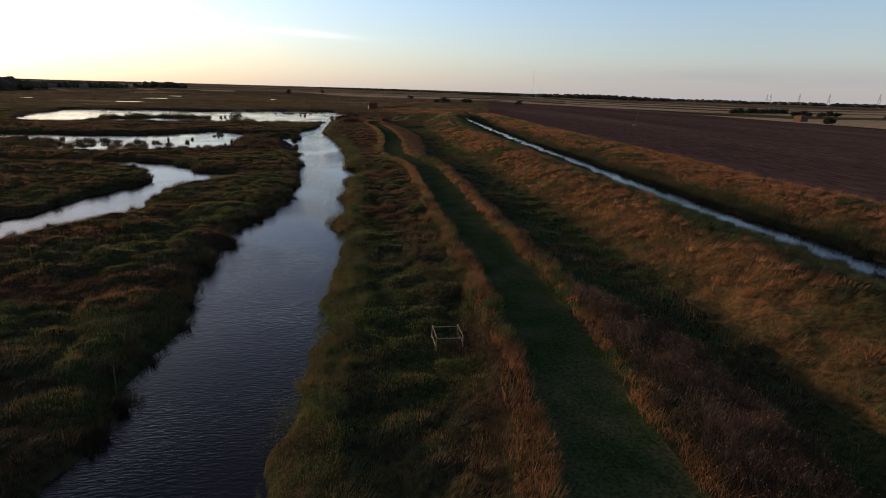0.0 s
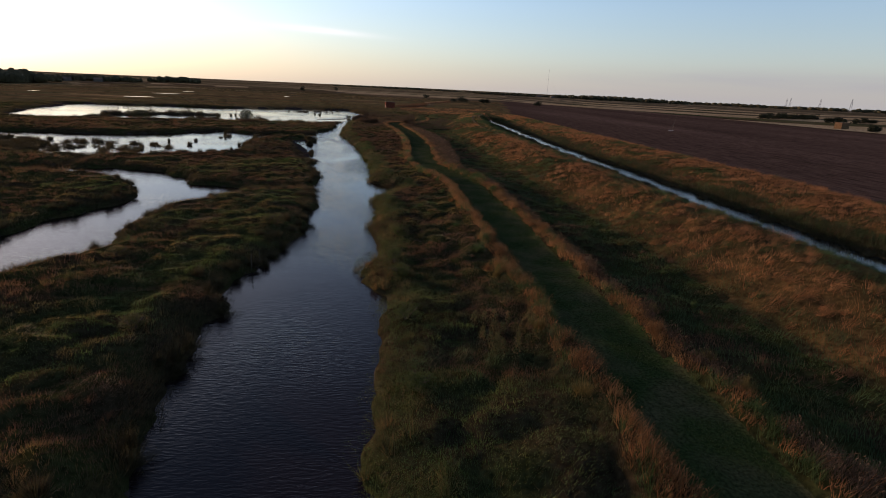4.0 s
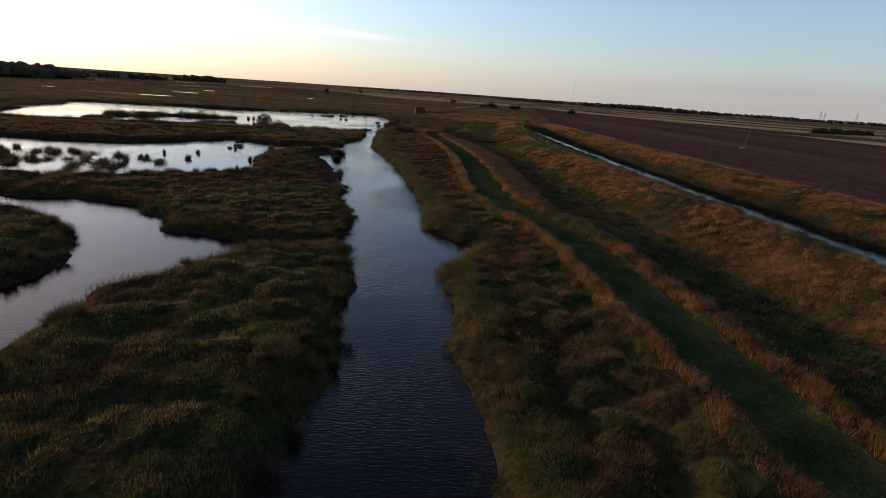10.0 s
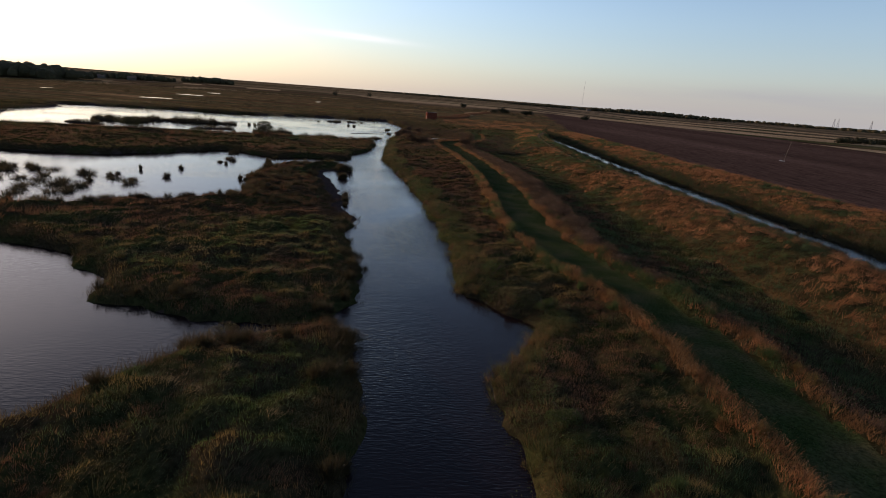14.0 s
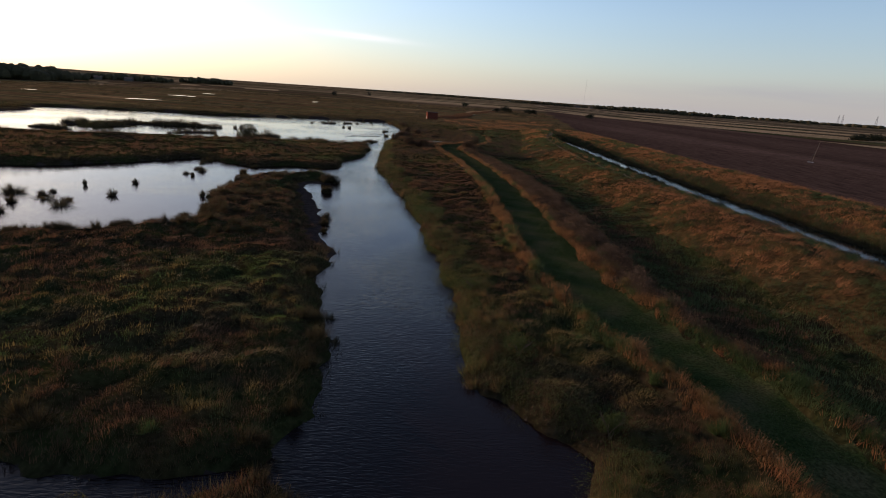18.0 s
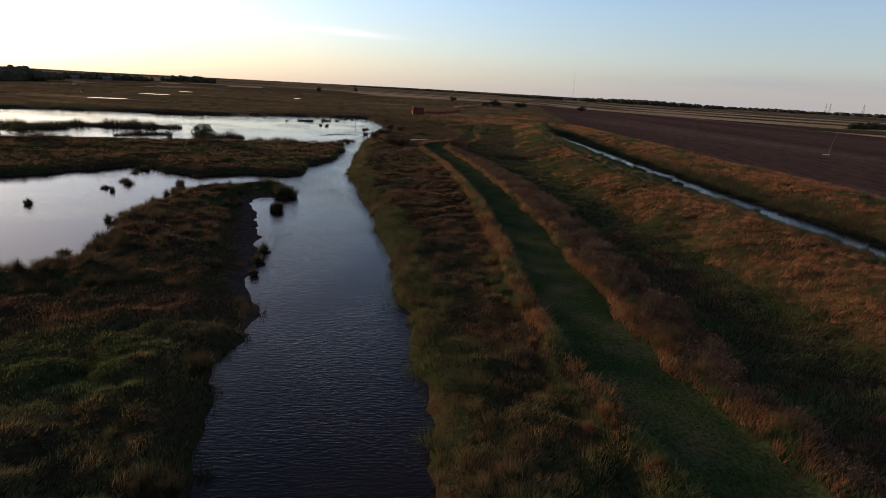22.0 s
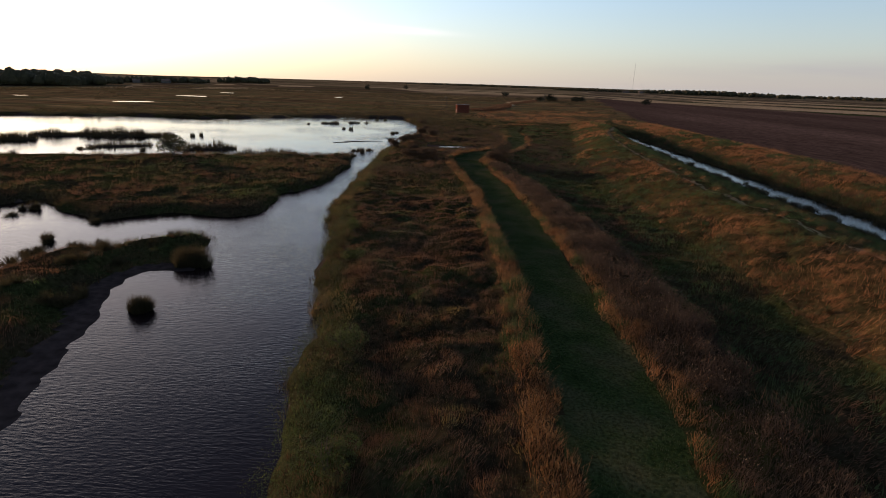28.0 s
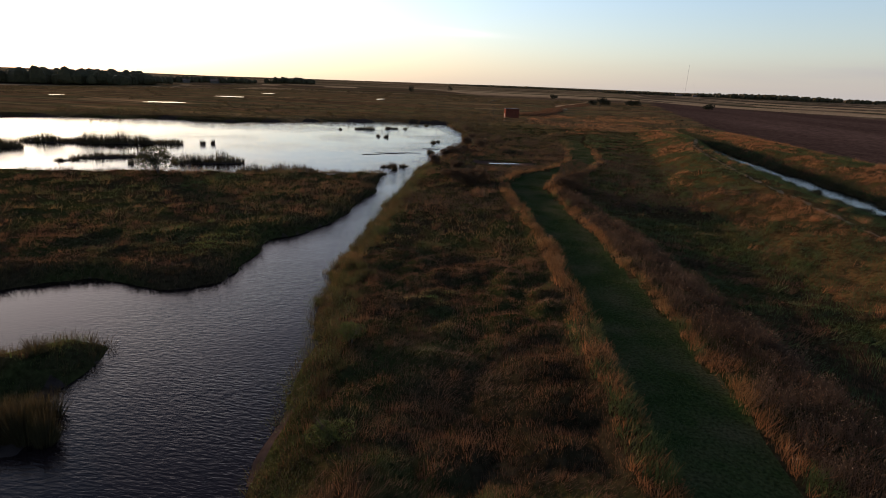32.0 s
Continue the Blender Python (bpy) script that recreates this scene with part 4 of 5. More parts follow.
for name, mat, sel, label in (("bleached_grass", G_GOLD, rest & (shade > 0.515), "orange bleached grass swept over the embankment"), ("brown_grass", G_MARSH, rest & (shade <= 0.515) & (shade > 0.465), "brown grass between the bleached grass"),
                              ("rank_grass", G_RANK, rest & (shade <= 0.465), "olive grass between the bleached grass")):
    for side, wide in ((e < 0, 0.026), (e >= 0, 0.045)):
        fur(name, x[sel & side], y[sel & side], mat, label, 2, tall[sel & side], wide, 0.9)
bx, by = scatter(14, 68, 8, 320, 1.25, lambda x, y: np.where((east_zone(x, y) > 0.64) & (x < along(CHANNEL, np.clip(y, -60, 345)) + 21.5) & ~((np.abs(x - along(CREST, np.clip(y, -60, 310)) - 0.9) < 0.7) & (y > 165)), 0.9, 0))
be = bx - along(CHANNEL, np.clip(by, -60, 345))
bp = (vnoise(bx, by, 6, 32) * 0.55 + vnoise(bx, by, 2.2, 36) * 0.45) * 0.8 + rng.random(len(bx)) * 0.2
keep = (np.abs(be) > 5) & ((be > 7) | (-be > np.interp(by, [20, 90, 150, 200, 260, 330], [3.6, 4.0, 5.6, 8.6, 10, 8.6])))
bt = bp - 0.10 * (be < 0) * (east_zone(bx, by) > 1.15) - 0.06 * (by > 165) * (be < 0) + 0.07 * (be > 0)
size = 0.6 + 0.8 * rng.random(len(bx))
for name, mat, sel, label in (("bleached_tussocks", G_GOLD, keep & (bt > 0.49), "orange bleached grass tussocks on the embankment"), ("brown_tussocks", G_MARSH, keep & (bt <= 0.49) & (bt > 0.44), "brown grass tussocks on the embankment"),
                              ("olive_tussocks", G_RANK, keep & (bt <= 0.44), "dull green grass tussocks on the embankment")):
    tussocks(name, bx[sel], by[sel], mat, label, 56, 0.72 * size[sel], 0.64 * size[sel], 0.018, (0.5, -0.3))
fx, fy = scatter(44, 56, 8, 320, 0.8, lambda x, y: np.where((x - along(CHANNEL, y) > 3.2) & (x - along(CHANNEL, y) < 7), 0.85, 0))
fk, fs = vnoise(fx, fy, 3.0, 63) * 0.6 + rng.random(len(fx)) * 0.4, 0.5 + 0.7 * rng.random(len(fx))
for name, mat, sel, label in (("olive_tussocks", G_RANK, fk > 0.5, "dull green tussocks on the ditch's far bank"), ("dark_tussocks", G_SEDGE, fk <= 0.5, "dark sedge tussocks on the ditch's far bank")):
    tussocks(name, fx[sel], fy[sel], mat, label, 40, 0.7 * fs[sel], 0.8 * fs[sel], 0.03)
grass("ditch_grass", x[near], y[near], G_RANK, "short dark green grass sloping to the ditch", 5, np.interp(-e[near], [2.6, 4, 7], [0.1, 0.16, 0.35]), 0.35, 0.04, 0.9)
grass("ditch_reed", x[far_side], y[far_side], G_DITCH, "dark green reeds lining the ditch", 5, 0.45 + 0.9 * vnoise(x[far_side], y[far_side], 3, 38), 0.35, 0.05, 0.35)
# ragged plants standing in the ditch's margins
def ditch_keep(x, y):
    g = x - along(CHANNEL, y)
    reach = 2.75 - 1.7 * np.clip(vnoise(x, y, 1.8, 38) * 2.2 - 0.9, 0, 1)
    return np.where((np.abs(g) < 3.2) & (np.abs(g) > reach), np.where(vnoise(x, y, 1.3, 39) > 0.4, 0.9, 0.15), 0)


x, y = scatter(40, 52, 8, 335, 0.36, ditch_keep)
triangles("ditch_margin", blades(x, y, np.full(len(x), DITCH - 0.05), 20, 0.6, 0.28, 0.05, 0.8), G_REED, "ragged dark water plants at the ditch's edge", "water plants")
x, y = scatter(-8, 16, 8, 300, 0.26, lambda x, y: np.where(np.abs(path_off(x, y)) < 2.5, 0.9, 0))
grass("mown_grass", x, y, G_MOWN, "short mown green grass of the path", 5, 0.1, 0.22, 0.03, 0.9)

# ---- things ----
def link(name, co, faces, mat, parent=None, label="", smooth=False):
    me = bpy.data.meshes.new(name)
    me.from_pydata([tuple(c) for c in co], [], [tuple(f) for f in faces])
    me.materials.append(mat)
    me.update()
    if smooth:
        me.polygons.foreach_set("use_smooth", np.ones(len(me.polygons), bool))
    ob = new(name, me)
    ob.parent = parent
    if label:
        ob["label"] = label
    return ob


def part(name, bm, mat, parent, label=""):
    me = bpy.data.meshes.new(name)
    bm.to_mesh(me)
    bm.free()
    me.materials.append(mat)
    ob = new(name, me)
    ob.parent = parent
    if label:
        ob["label"] = label
    return ob


def thing(name, place, label, category, group="", turn=0.0):
    ob = tagged(new(name), label, category, group)
    ob.matrix_basis = pose(*place, 0, 0, turn)
    return ob


def stick(bm, p0, p1, r0, r1, sides=6):
    """A tapered round bar between two points."""
    p0, p1 = Vector(p0), Vector(p1)
    m = Matrix.Translation((p0 + p1) / 2) @ (p1 - p0).to_track_quat("Z", "Y").to_matrix().to_4x4()
    bmesh.ops.create_cone(bm, cap_ends=True, segments=sides, radius1=r0, radius2=r1, depth=(p1 - p0).length, matrix=m)
    return bm


def bar(bm, p0, p1, w, d):
    """A square-edged bar with slightly broken edges."""
    p0, p1 = Vector(p0), Vector(p1)
    m = Matrix.Translation((p0 + p1) / 2) @ (p1 - p0).to_track_quat("Z", "Y").to_matrix().to_4x4() @ Matrix.Diagonal((w, d, (p1 - p0).length, 1))
    made = bmesh.ops.create_cube(bm, size=1, matrix=m)["verts"]
    bmesh.ops.bevel(bm, geom=list({e for v in made for e in v.link_edges}), offset=min(w, d) * 0.12, segments=1, affect="EDGES")
    return bm


def z_at(x, y):
    return float(ground_height(np.array([x]), np.array([y]))[0])


def crown_points(n, rx, ry, rz, lumps, rand):
    """Points in an uneven crown made of several overlapping heaps."""
    c = rand.uniform(-1, 1, (lumps, 3)) * (0.62 * rx, 0.62 * ry, 0.45 * rz)
    c[:, 2] += rz * 0.05
    k = rand.integers(0, lumps, n)
    d = rand.normal(0, 1, (n, 3))
    d /= np.linalg.norm(d, axis=1)[:, None]
    r = rand.uniform(0.55, 1.0, n) ** 0.5 * rand.uniform(0.38, 0.62, lumps)[k]
    return c[k] + d * r[:, None] * (rx, ry, rz)


def leaf_triangles(c, size, rand):
    return (c[:, None, :] + rand.normal(0, 0.55, (len(c), 3, 3)) * size).reshape(-1, 3)


def shrub(name, x, y, width, height, label, category="shrub", seed=0, count=2200, size=0.2, stems=6, group="", mat=None, foot=None):
    """A bush with forking stems and a crown of loose leaves."""
    rand = np.random.default_rng(seed)
    z = (z_at(x, y) if foot is None else foot) - 0.05
    ob = thing(name, (x, y, z), label, category, group)
    for i in range(stems):
        a, bm = rand.uniform(0, 2 * np.pi), bmesh.new()
        mid = Vector((math.cos(a) * width * 0.13, math.sin(a) * width * 0.13, height * 0.35))
        stick(bm, (rand.normal(0, 0.06), rand.normal(0, 0.06), 0), mid, 0.012 * height + 0.02, 0.008 * height + 0.012)
        for j in range(4):
            b = a + rand.normal(0, 0.6)
            stick(bm, mid, mid + Vector((math.cos(b) * width * 0.25, math.sin(b) * width * 0.25, height * rand.uniform(0.25, 0.5))), 0.007 * height + 0.008, 0.004, 4)
        part("stem", bm, BARK, ob)
    c = crown_points(count, width / 2, width / 2, height * 0.5, 7, rand)
    c[:, 2] = np.abs(c[:, 2] + height * 0.42)
    triangles("crown", leaf_triangles(c, size, rand), mat or LEAF, parent=ob, kind="")
    return ob


def tree(name, x, y, height, width, label, seed=0, count=420, size=0.5, group="", mat=None, category="tree"):
    rand = np.random.default_rng(seed)
    ob = thing(name, (x, y, z_at(x, y) - 0.1), label, category, group)
    bm = stick(bmesh.new(), (0, 0, 0), (0, 0, height * 0.55), height * 0.035, height * 0.018, 8)
    for i in range(6):
        a, h = i * 1.05 + rand.normal(0, 0.2), height * rand.uniform(0.25, 0.5)
        stick(bm, (0, 0, h), (math.cos(a) * width * 0.3, math.sin(a) * width * 0.3, h + height * 0.28), height * 0.014, height * 0.004, 5)
    part("trunk", bm, BARK, ob)
    c = crown_points(count, width / 2, width / 2, height * 0.55, 9, rand)
    c[:, 2] = np.abs(c[:, 2] + height * 0.5)
    triangles("crown", leaf_triangles(c, size, rand), mat or HEDGE_LEAF, parent=ob, kind="")
    return ob


def wood(x0, y0, x1, y1, deep, height, trees, label, seed, size=1.7, count=96, name="woodland"):
    """A far wood: many crowns run together, with an uneven top."""
    rand = np.random.default_rng(seed)
    out = []
    dx, dy = x1 - x0, y1 - y0
    n = math.hypot(dx, dy)
    la, lo = np.meshgrid(np.linspace(-0.35, 1, 6) * np.pi / 2, np.linspace(0, 2 * np.pi, 11), indexing="ij")
    ball = np.stack([np.cos(la) * np.cos(lo), np.cos(la) * np.sin(lo), np.sin(la)], -1)
    quads = [(ball[i, j], ball[i, j + 1], ball[i + 1, j + 1], ball[i + 1, j]) for i in range(5) for j in range(10)]
    ball = np.array([t for p, q, r, s in quads for t in ((p, q, r), (p, r, s))])
    for i in range(trees):
        k, q = rand.random(), rand.uniform(-0.5, 0.5) * deep
        h = height * rand.uniform(0.62, 1.0) * (0.72 + 0.28 * math.sin(math.pi * min(1, max(0, k))))
        x, y = x0 + dx * k - dy / n * q, y0 + dy * k + dx / n * q
        f = rand.uniform(0, 6.3, 3)
        lump = 0.86 + 0.09 * np.sin(ball[..., 0] * 4 + f[0]) + 0.08 * np.sin(ball[..., 1] * 4.3 + f[1]) + 0.06 * np.sin(ball[..., 2] * 5 + f[2])
        foot = np.array([x, y, z_at(x, y)])
        wide = h * rand.uniform(0.42, 0.62) * (1.9 if size > 3 else 1.0)
        out.append((ball * lump[..., None] * (wide, wide, h * 0.6) + foot + (0, 0, h * 0.38)).reshape(-1, 3))
        c = rand.normal(0, 1, (count // 3, 3))
        c = c / np.linalg.norm(c, axis=1)[:, None] * (wide * 0.92, wide * 0.92, h * 0.57)
        c[:, 2] = np.maximum(c[:, 2], -h * 0.36)
        out.append(leaf_triangles(c + foot + (0, 0, h * 0.38), size * 0.55, rand).reshape(-1, 3))
    return triangles(name, np.concatenate(out), HAZED_LEAF, label, "woodland")


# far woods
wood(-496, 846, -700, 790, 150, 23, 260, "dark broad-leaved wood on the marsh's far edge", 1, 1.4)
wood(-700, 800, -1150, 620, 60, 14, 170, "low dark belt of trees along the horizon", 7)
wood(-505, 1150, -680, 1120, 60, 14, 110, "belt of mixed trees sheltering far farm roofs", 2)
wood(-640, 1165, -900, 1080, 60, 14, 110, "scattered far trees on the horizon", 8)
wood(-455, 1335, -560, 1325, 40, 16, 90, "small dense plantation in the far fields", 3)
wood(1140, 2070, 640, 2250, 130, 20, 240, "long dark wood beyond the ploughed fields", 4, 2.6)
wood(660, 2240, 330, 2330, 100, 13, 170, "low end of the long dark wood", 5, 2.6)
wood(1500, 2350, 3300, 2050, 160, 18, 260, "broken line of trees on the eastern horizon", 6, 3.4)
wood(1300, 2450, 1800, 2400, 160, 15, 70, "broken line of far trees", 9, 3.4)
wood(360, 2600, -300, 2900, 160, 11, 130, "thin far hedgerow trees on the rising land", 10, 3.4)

# hedges and single trees among the fields
for i, (x, y, w, h, label) in enumerate([(160, 640, 11, 6.0, "round dark hawthorn bush alone in the ploughed field"), (70, 645, 9, 7.5, "dark hawthorn tree beside the field track"),
                                         (76, 652, 9, 5.0, "dark thorn bush in a row by the field track"), (62, 640, 8, 4.0, "low dark thorn bush in a row by the field track"),
                                         (99, 660, 9, 5.0, "dark round bush at the field's edge"), (106, 664, 8, 5.5, "dark round bush at the field's edge"),
                                         (286, 322, 7, 4.5, "small dark bush in the ploughed field"), (-128, 1180, 9, 11.0, "single dark tree far out in the fields"),
                                         (-150, 900, 8, 8.0, "single far tree in the fields"), (40, 800, 9, 6.0, "single far bush in the fields")]):
    tree("hawthorn", x, y, h, w, label, 20 + i, 900, 0.6, "field bushes")
for i in range(14):
    k = i / 13
    tree("hedge_tree", 360 + 110 * k + 3 * math.sin(i * 2.3), 530 + 66 * k, 5.5 + 1.2 * math.sin(i * 1.7), 10.5, "dark dense thorn of a field hedge", 60 + i, 700, 0.75, "field hedge")
for i, (x, y) in enumerate([(392, 484), (401, 487), (410, 489), (430, 494), (440, 497), (449, 499)]):
    tree("hedge_tree", x, y, 5.5 + 0.8 * math.sin(i * 2.1), 9, "dark dense thorn of a field hedge", 80 + i, 700, 0.75, "field hedge")

HERB_MOUNDS = [(-14.7, 68.6, 1.9, 1.4), (-15.3, 68.1, 1.5, 1.1), (-21.5, 88.5, 1.6, 0.9), (-17.2, 44.5, 1.8, 1.1), (-24, 57, 2.0, 1.0)]
# bushes by the water and the path
THORN = foliage("thorn_leaf", [(0.022, 0.016, 0.010), (0.042, 0.028, 0.017), (0.066, 0.042, 0.024), (0.085, 0.058, 0.032)], 0.8)
WILLOW = foliage("willow_leaf", [(0.018, 0.0192, 0.0078), (0.03, 0.0312, 0.0117), (0.048, 0.045, 0.0182)], 0.8)
shrub("shrub", -54.2, 209.6, 6.2, 4.2, "open twiggy willow bush on the lake shore", seed=1, count=3800, size=0.15, stems=9, mat=WILLOW)
shrub("shrub", -86, 200.4, 6.5, 3.4, "low spreading willow bush on the lake shore", seed=2, count=2400, size=0.2, mat=WILLOW)
shrub("shrub", 1.6, 213.0, 4.6, 4.5, "dark brown round thorn bush beside the mown path", seed=3, count=9000, size=0.09, mat=THORN)
shrub("shrub", 0.6, 210, 3.0, 2.2, "small dark thorn bush beside the mown path", seed=13, count=4000, size=0.09, mat=THORN)
shrub("shrub", -11, 214, 4.6, 3.0, "dark leafy bush between path and water", seed=4, count=7000, size=0.1, mat=THORN)
shrub("shrub", -14.5, 216, 3.6, 2.2, "dark leafy bush between path and water", seed=5, count=5000, size=0.1, mat=THORN)
for i, (x, y) in enumerate([(-18.2, 240), (-17.5, 247), (-17, 254), (-16.5, 268), (-18.9, 231), (-16.8, 285), (-15, 226), (-13, 260), (-19.5, 306), (-27, 338)]):
    shrub("shrub", x, y, 3.0 + 0.7 * math.sin(i), 1.9 + 0.4 * math.cos(i * 1.7), "dark rounded bush at the water's edge", seed=30 + i, count=3200, size=0.11, mat=THORN, group="waterside bushes")
for i, (x, y) in enumerate([(-5.4, 57.2), (-4.6, 46.5), (-5.0, 53.8), (-4.3, 38.5), (-4.9, 28), (-6.5, 100.8), (-3.6, 93.8), (-8.1, 112), (-10.8, 136), (-4.9, 65.5), (-5.6, 80.5),
                            (-12.3, 145), (-16.4, 167), (-14.9, 159.5), (-19.2, 186), (-4.7, 20.5)]):
    shrub("bramble", x + 2.3, y, 2.0 + 0.5 * math.sin(i * 1.9), 1.25 + 0.25 * math.cos(i), "dark green leafy bramble mound on the river bank", "bramble", 50 + i, 3000, 0.045, 4, "bank brambles", G_BANK)


for i, (x, y, w, h) in enumerate(HERB_MOUNDS):
    shrub("herb_mound", x, y, w, h, "leafy olive-gold mound of willowherb on the marsh", "herbs", 150 + i, 3000, 0.04, 5, "willowherb mounds", G_MARSH)


def clump(name, x, y, foot, width, height, count, seed, label, category, group, mat, blade=0.04, lean=0.9):
    """A single tuft of reeds or grass as one mesh."""
    rand = np.random.default_rng(seed)
    width, height = width * 1.35, height * 0.92
    a, r = rand.uniform(0, 2 * np.pi, count), np.sqrt(rand.random(count)) * width / 2
    r = r * (0.78 + 0.22 * np.sin(2 * a + seed) + 0.18 * np.sin(3 * a + 2 * seed))
    q = np.minimum(r / (width / 2), 1)
    bx, by, f = 0.45 * r * np.cos(a), 0.45 * r * np.sin(a), rand.uniform(0, np.pi, count)
    k = rand.uniform(0.45, 1.2, count)
    co = np.empty((count, 3, 3))
    co[:, 0] = np.stack([bx - np.cos(f) * blade / 2, by - np.sin(f) * blade / 2, bx * 0 - 0.05], -1)
    co[:, 1] = np.stack([bx + np.cos(f) * blade / 2, by + np.sin(f) * blade / 2, bx * 0 - 0.05], -1)
    co[:, 2] = np.stack([r * np.cos(a) * (0.55 + 0.45 * k) * lean / 0.75, r * np.sin(a) * (0.55 + 0.45 * k) * lean / 0.75, height * (1 - 0.75 * q ** 1.3) * k], -1)
    ob = triangles(name, co.reshape(-1, 3), mat, label, category, kind="")
    ob["group"] = group
    ob.location = (x, y, foot)
    return ob


# reed clumps standing in the pools
CLUMPS = [(-55.7, 133.1), (-55.4, 137.6), (-55.4, 139.5), (-51.2, 135.5), (-54.8, 144.8), (-48.4, 139.7), (-50.0, 148.1), (-47.5, 158.4), (-47.8, 163.5), (-38.5, 142.3),
          (-35.7, 136.0), (-38.1, 146.7), (-40.3, 169.4), (-50.8, 173.0), (-21.2, 134.4), (-20.8, 131.4), (-20.3, 128.3), (-23.9, 150.2), (-45.9, 157.0),
          (-46.5, 162.0), (-37.3, 146.7), (-38.7, 160.1), (-36.3, 131.8), (-13.4, 58.1), (-50.0, 173.5), (-49.3, 173.2), (-49.8, 170.5), (-40.1, 169.2), (-40.3, 163.2), (-39.8, 162.4), (-34.8, 161.9), (-39.2, 159.6), (-38.5, 158.6), (-38.3, 156.9), (-38.6, 155.4), (-36.6, 161.2)]
for i, (x, y) in enumerate(CLUMPS):
    big = 1.0
    clump("reed_clump", x, y, WATER, (1.2 + 0.5 * math.sin(i * 2.7)) * big, 0.9 + 0.3 * math.cos(i * 1.3), 340, 100 + i, "dark tuft of sedge standing in shallow water", "reed clump", "sedge tufts in the pools", G_REED)
rand = np.random.default_rng(5)
made = 0
while made < 190:
    x, y = rand.uniform(-100, -50), rand.uniform(117, 144)
    thick = np.interp(x, [-100, -72, -62, -50], [1.0, 1.0, 0.45, 0.12]) * (vnoise(np.array([x]), np.array([y]), 7, 93)[0] > 0.3)
    if made > 175:
        x, y = rand.uniform(-57, -53.5), rand.uniform(103, 119)
    if made > 175 or shore(np.array([x]), np.array([y]))[0] < -0.2 and y < 140 - (x + 60) * 0.06 and rand.random() < thick:
        clump("reed_clump", x, y, WATER, rand.uniform(1.4, 4.2), rand.uniform(0.8, 1.5), 230, 200 + made, "dark tuft of sedge in the crowded reed bed", "reed clump", "reed bed in the mere", G_REED, 0.055)
        made += 1


# two round bushes of sedge at the spit's tip and off its muddy shore
for x, y, r, h in ((-25.3, 158.6, 1.5, 1.7), (-23.9, 149.9, 0.95, 1.15)):
    zero = np.zeros(9)
    around = rng.normal(0, 0.36, (2, 9)) * r
    co = np.concatenate([tufts(np.zeros(1), np.zeros(1), np.zeros(1), 1400, r, h, 0.03, (0.1, 0.0)), tufts(around[0], around[1], zero, 260, r * 0.55, h * rng.uniform(0.7, 1.1, 9), 0.026, (0.1, 0.0))])
    ob = triangles("sedge_bush", co, G_REED, "dark rounded bush of sedge at the muddy shore", "sedge bush", kind="")
    ob["group"] = "sedge bushes"
    ob.location = (x, y, WATER)


def reed_island(x0, y0, x1, y1, width, height, seed, label):
    """A long low island of mud with reeds crowded on it."""
    rand = np.random.default_rng(seed)
    mid, n = Vector(((x0 + x1) / 2, (y0 + y1) / 2, WATER)), math.hypot(x1 - x0, y1 - y0)
    ob = thing("reed_island", mid, label, "reed island", "islands in the lake", math.degrees(math.atan2(y1 - y0, x1 - x0)))
    k = np.linspace(0, 2 * np.pi, 40, endpoint=False)
    wob = 0.8 + 0.35 * np.sin(k * 3 + seed) * np.sin(k * 5)
    rings = [(1.0, -0.12), (0.97, 0.06), (0.7, 0.18)]
    co = [(math.cos(a) * n / 2 * f * (0.9 + 0.1 * q), math.sin(a) * width / 2 * f * q, h) for f, h in rings for a, q in zip(k, wob)] + [(0, 0, 0.22)]
    faces = [(r * 40 + i, r * 40 + (i + 1) % 40, r * 40 + 40 + (i + 1) % 40, r * 40 + 40 + i) for r in range(2) for i in range(40)] + [(80 + i, 80 + (i + 1) % 40, 120) for i in range(40)]
    link("mud_bank", co, faces, MUD, ob, "wet dark mud", True)
    m = int(n * width * 22) + 200
    u, v = rand.uniform(-0.97, 0.97, m), rand.uniform(-0.85, 0.85, m)
    ok = u * u + v * v < 1
    bx, by = u[ok] * n / 2, v[ok] * width / 2
    h = height * rand.uniform(0.5, 1.15, len(bx)) * (0.25 + 1.0 * vnoise(bx + seed * 10, by, 2.2, 40)) * (1.05 - 0.7 * u[ok] ** 4 - 0.5 * v[ok] ** 4)
    co = np.empty((len(bx), 3, 3))
    f = rand.uniform(0, np.pi, len(bx))
    co[:, 0] = np.stack([bx - np.cos(f) * 0.05, by - np.sin(f) * 0.05, 0 * bx], -1)
    co[:, 1] = np.stack([bx + np.cos(f) * 0.05, by + np.sin(f) * 0.05, 0 * bx], -1)
    co[:, 2] = np.stack([bx + rand.normal(0, 0.3, len(bx)), by + rand.normal(0, 0.3, len(bx)), h + 0.15], -1)
    triangles("reeds", co.reshape(-1, 3), G_REED, parent=ob, kind="")
    return ob


reed_island(-104, 238, -74, 247, 5.5, 2.2, 1, "long low island of dark reeds in the lake")
reed_island(-112, 228, -95, 230, 6.0, 2.2, 2, "island of dark reeds in the lake")
reed_island(-79, 222, -69, 229, 2.2, 1.2, 3, "thin muddy island with tufts of reed")
reed_island(-61, 223.5, -51, 228, 3.2, 2.0, 4, "small island of dark reeds near the lake shore")
reed_island(-48, 218.5, -36, 222.5, 3.2, 1.8, 5, "low reed bed joined to the lake shore")
reed_island(-54, 302, -48, 304, 3.0, 1.4, 6, "far small island of dark reeds")
reed_island(-46, 308, -42, 310, 2.0, 1.3, 7, "far small island of dark reeds")
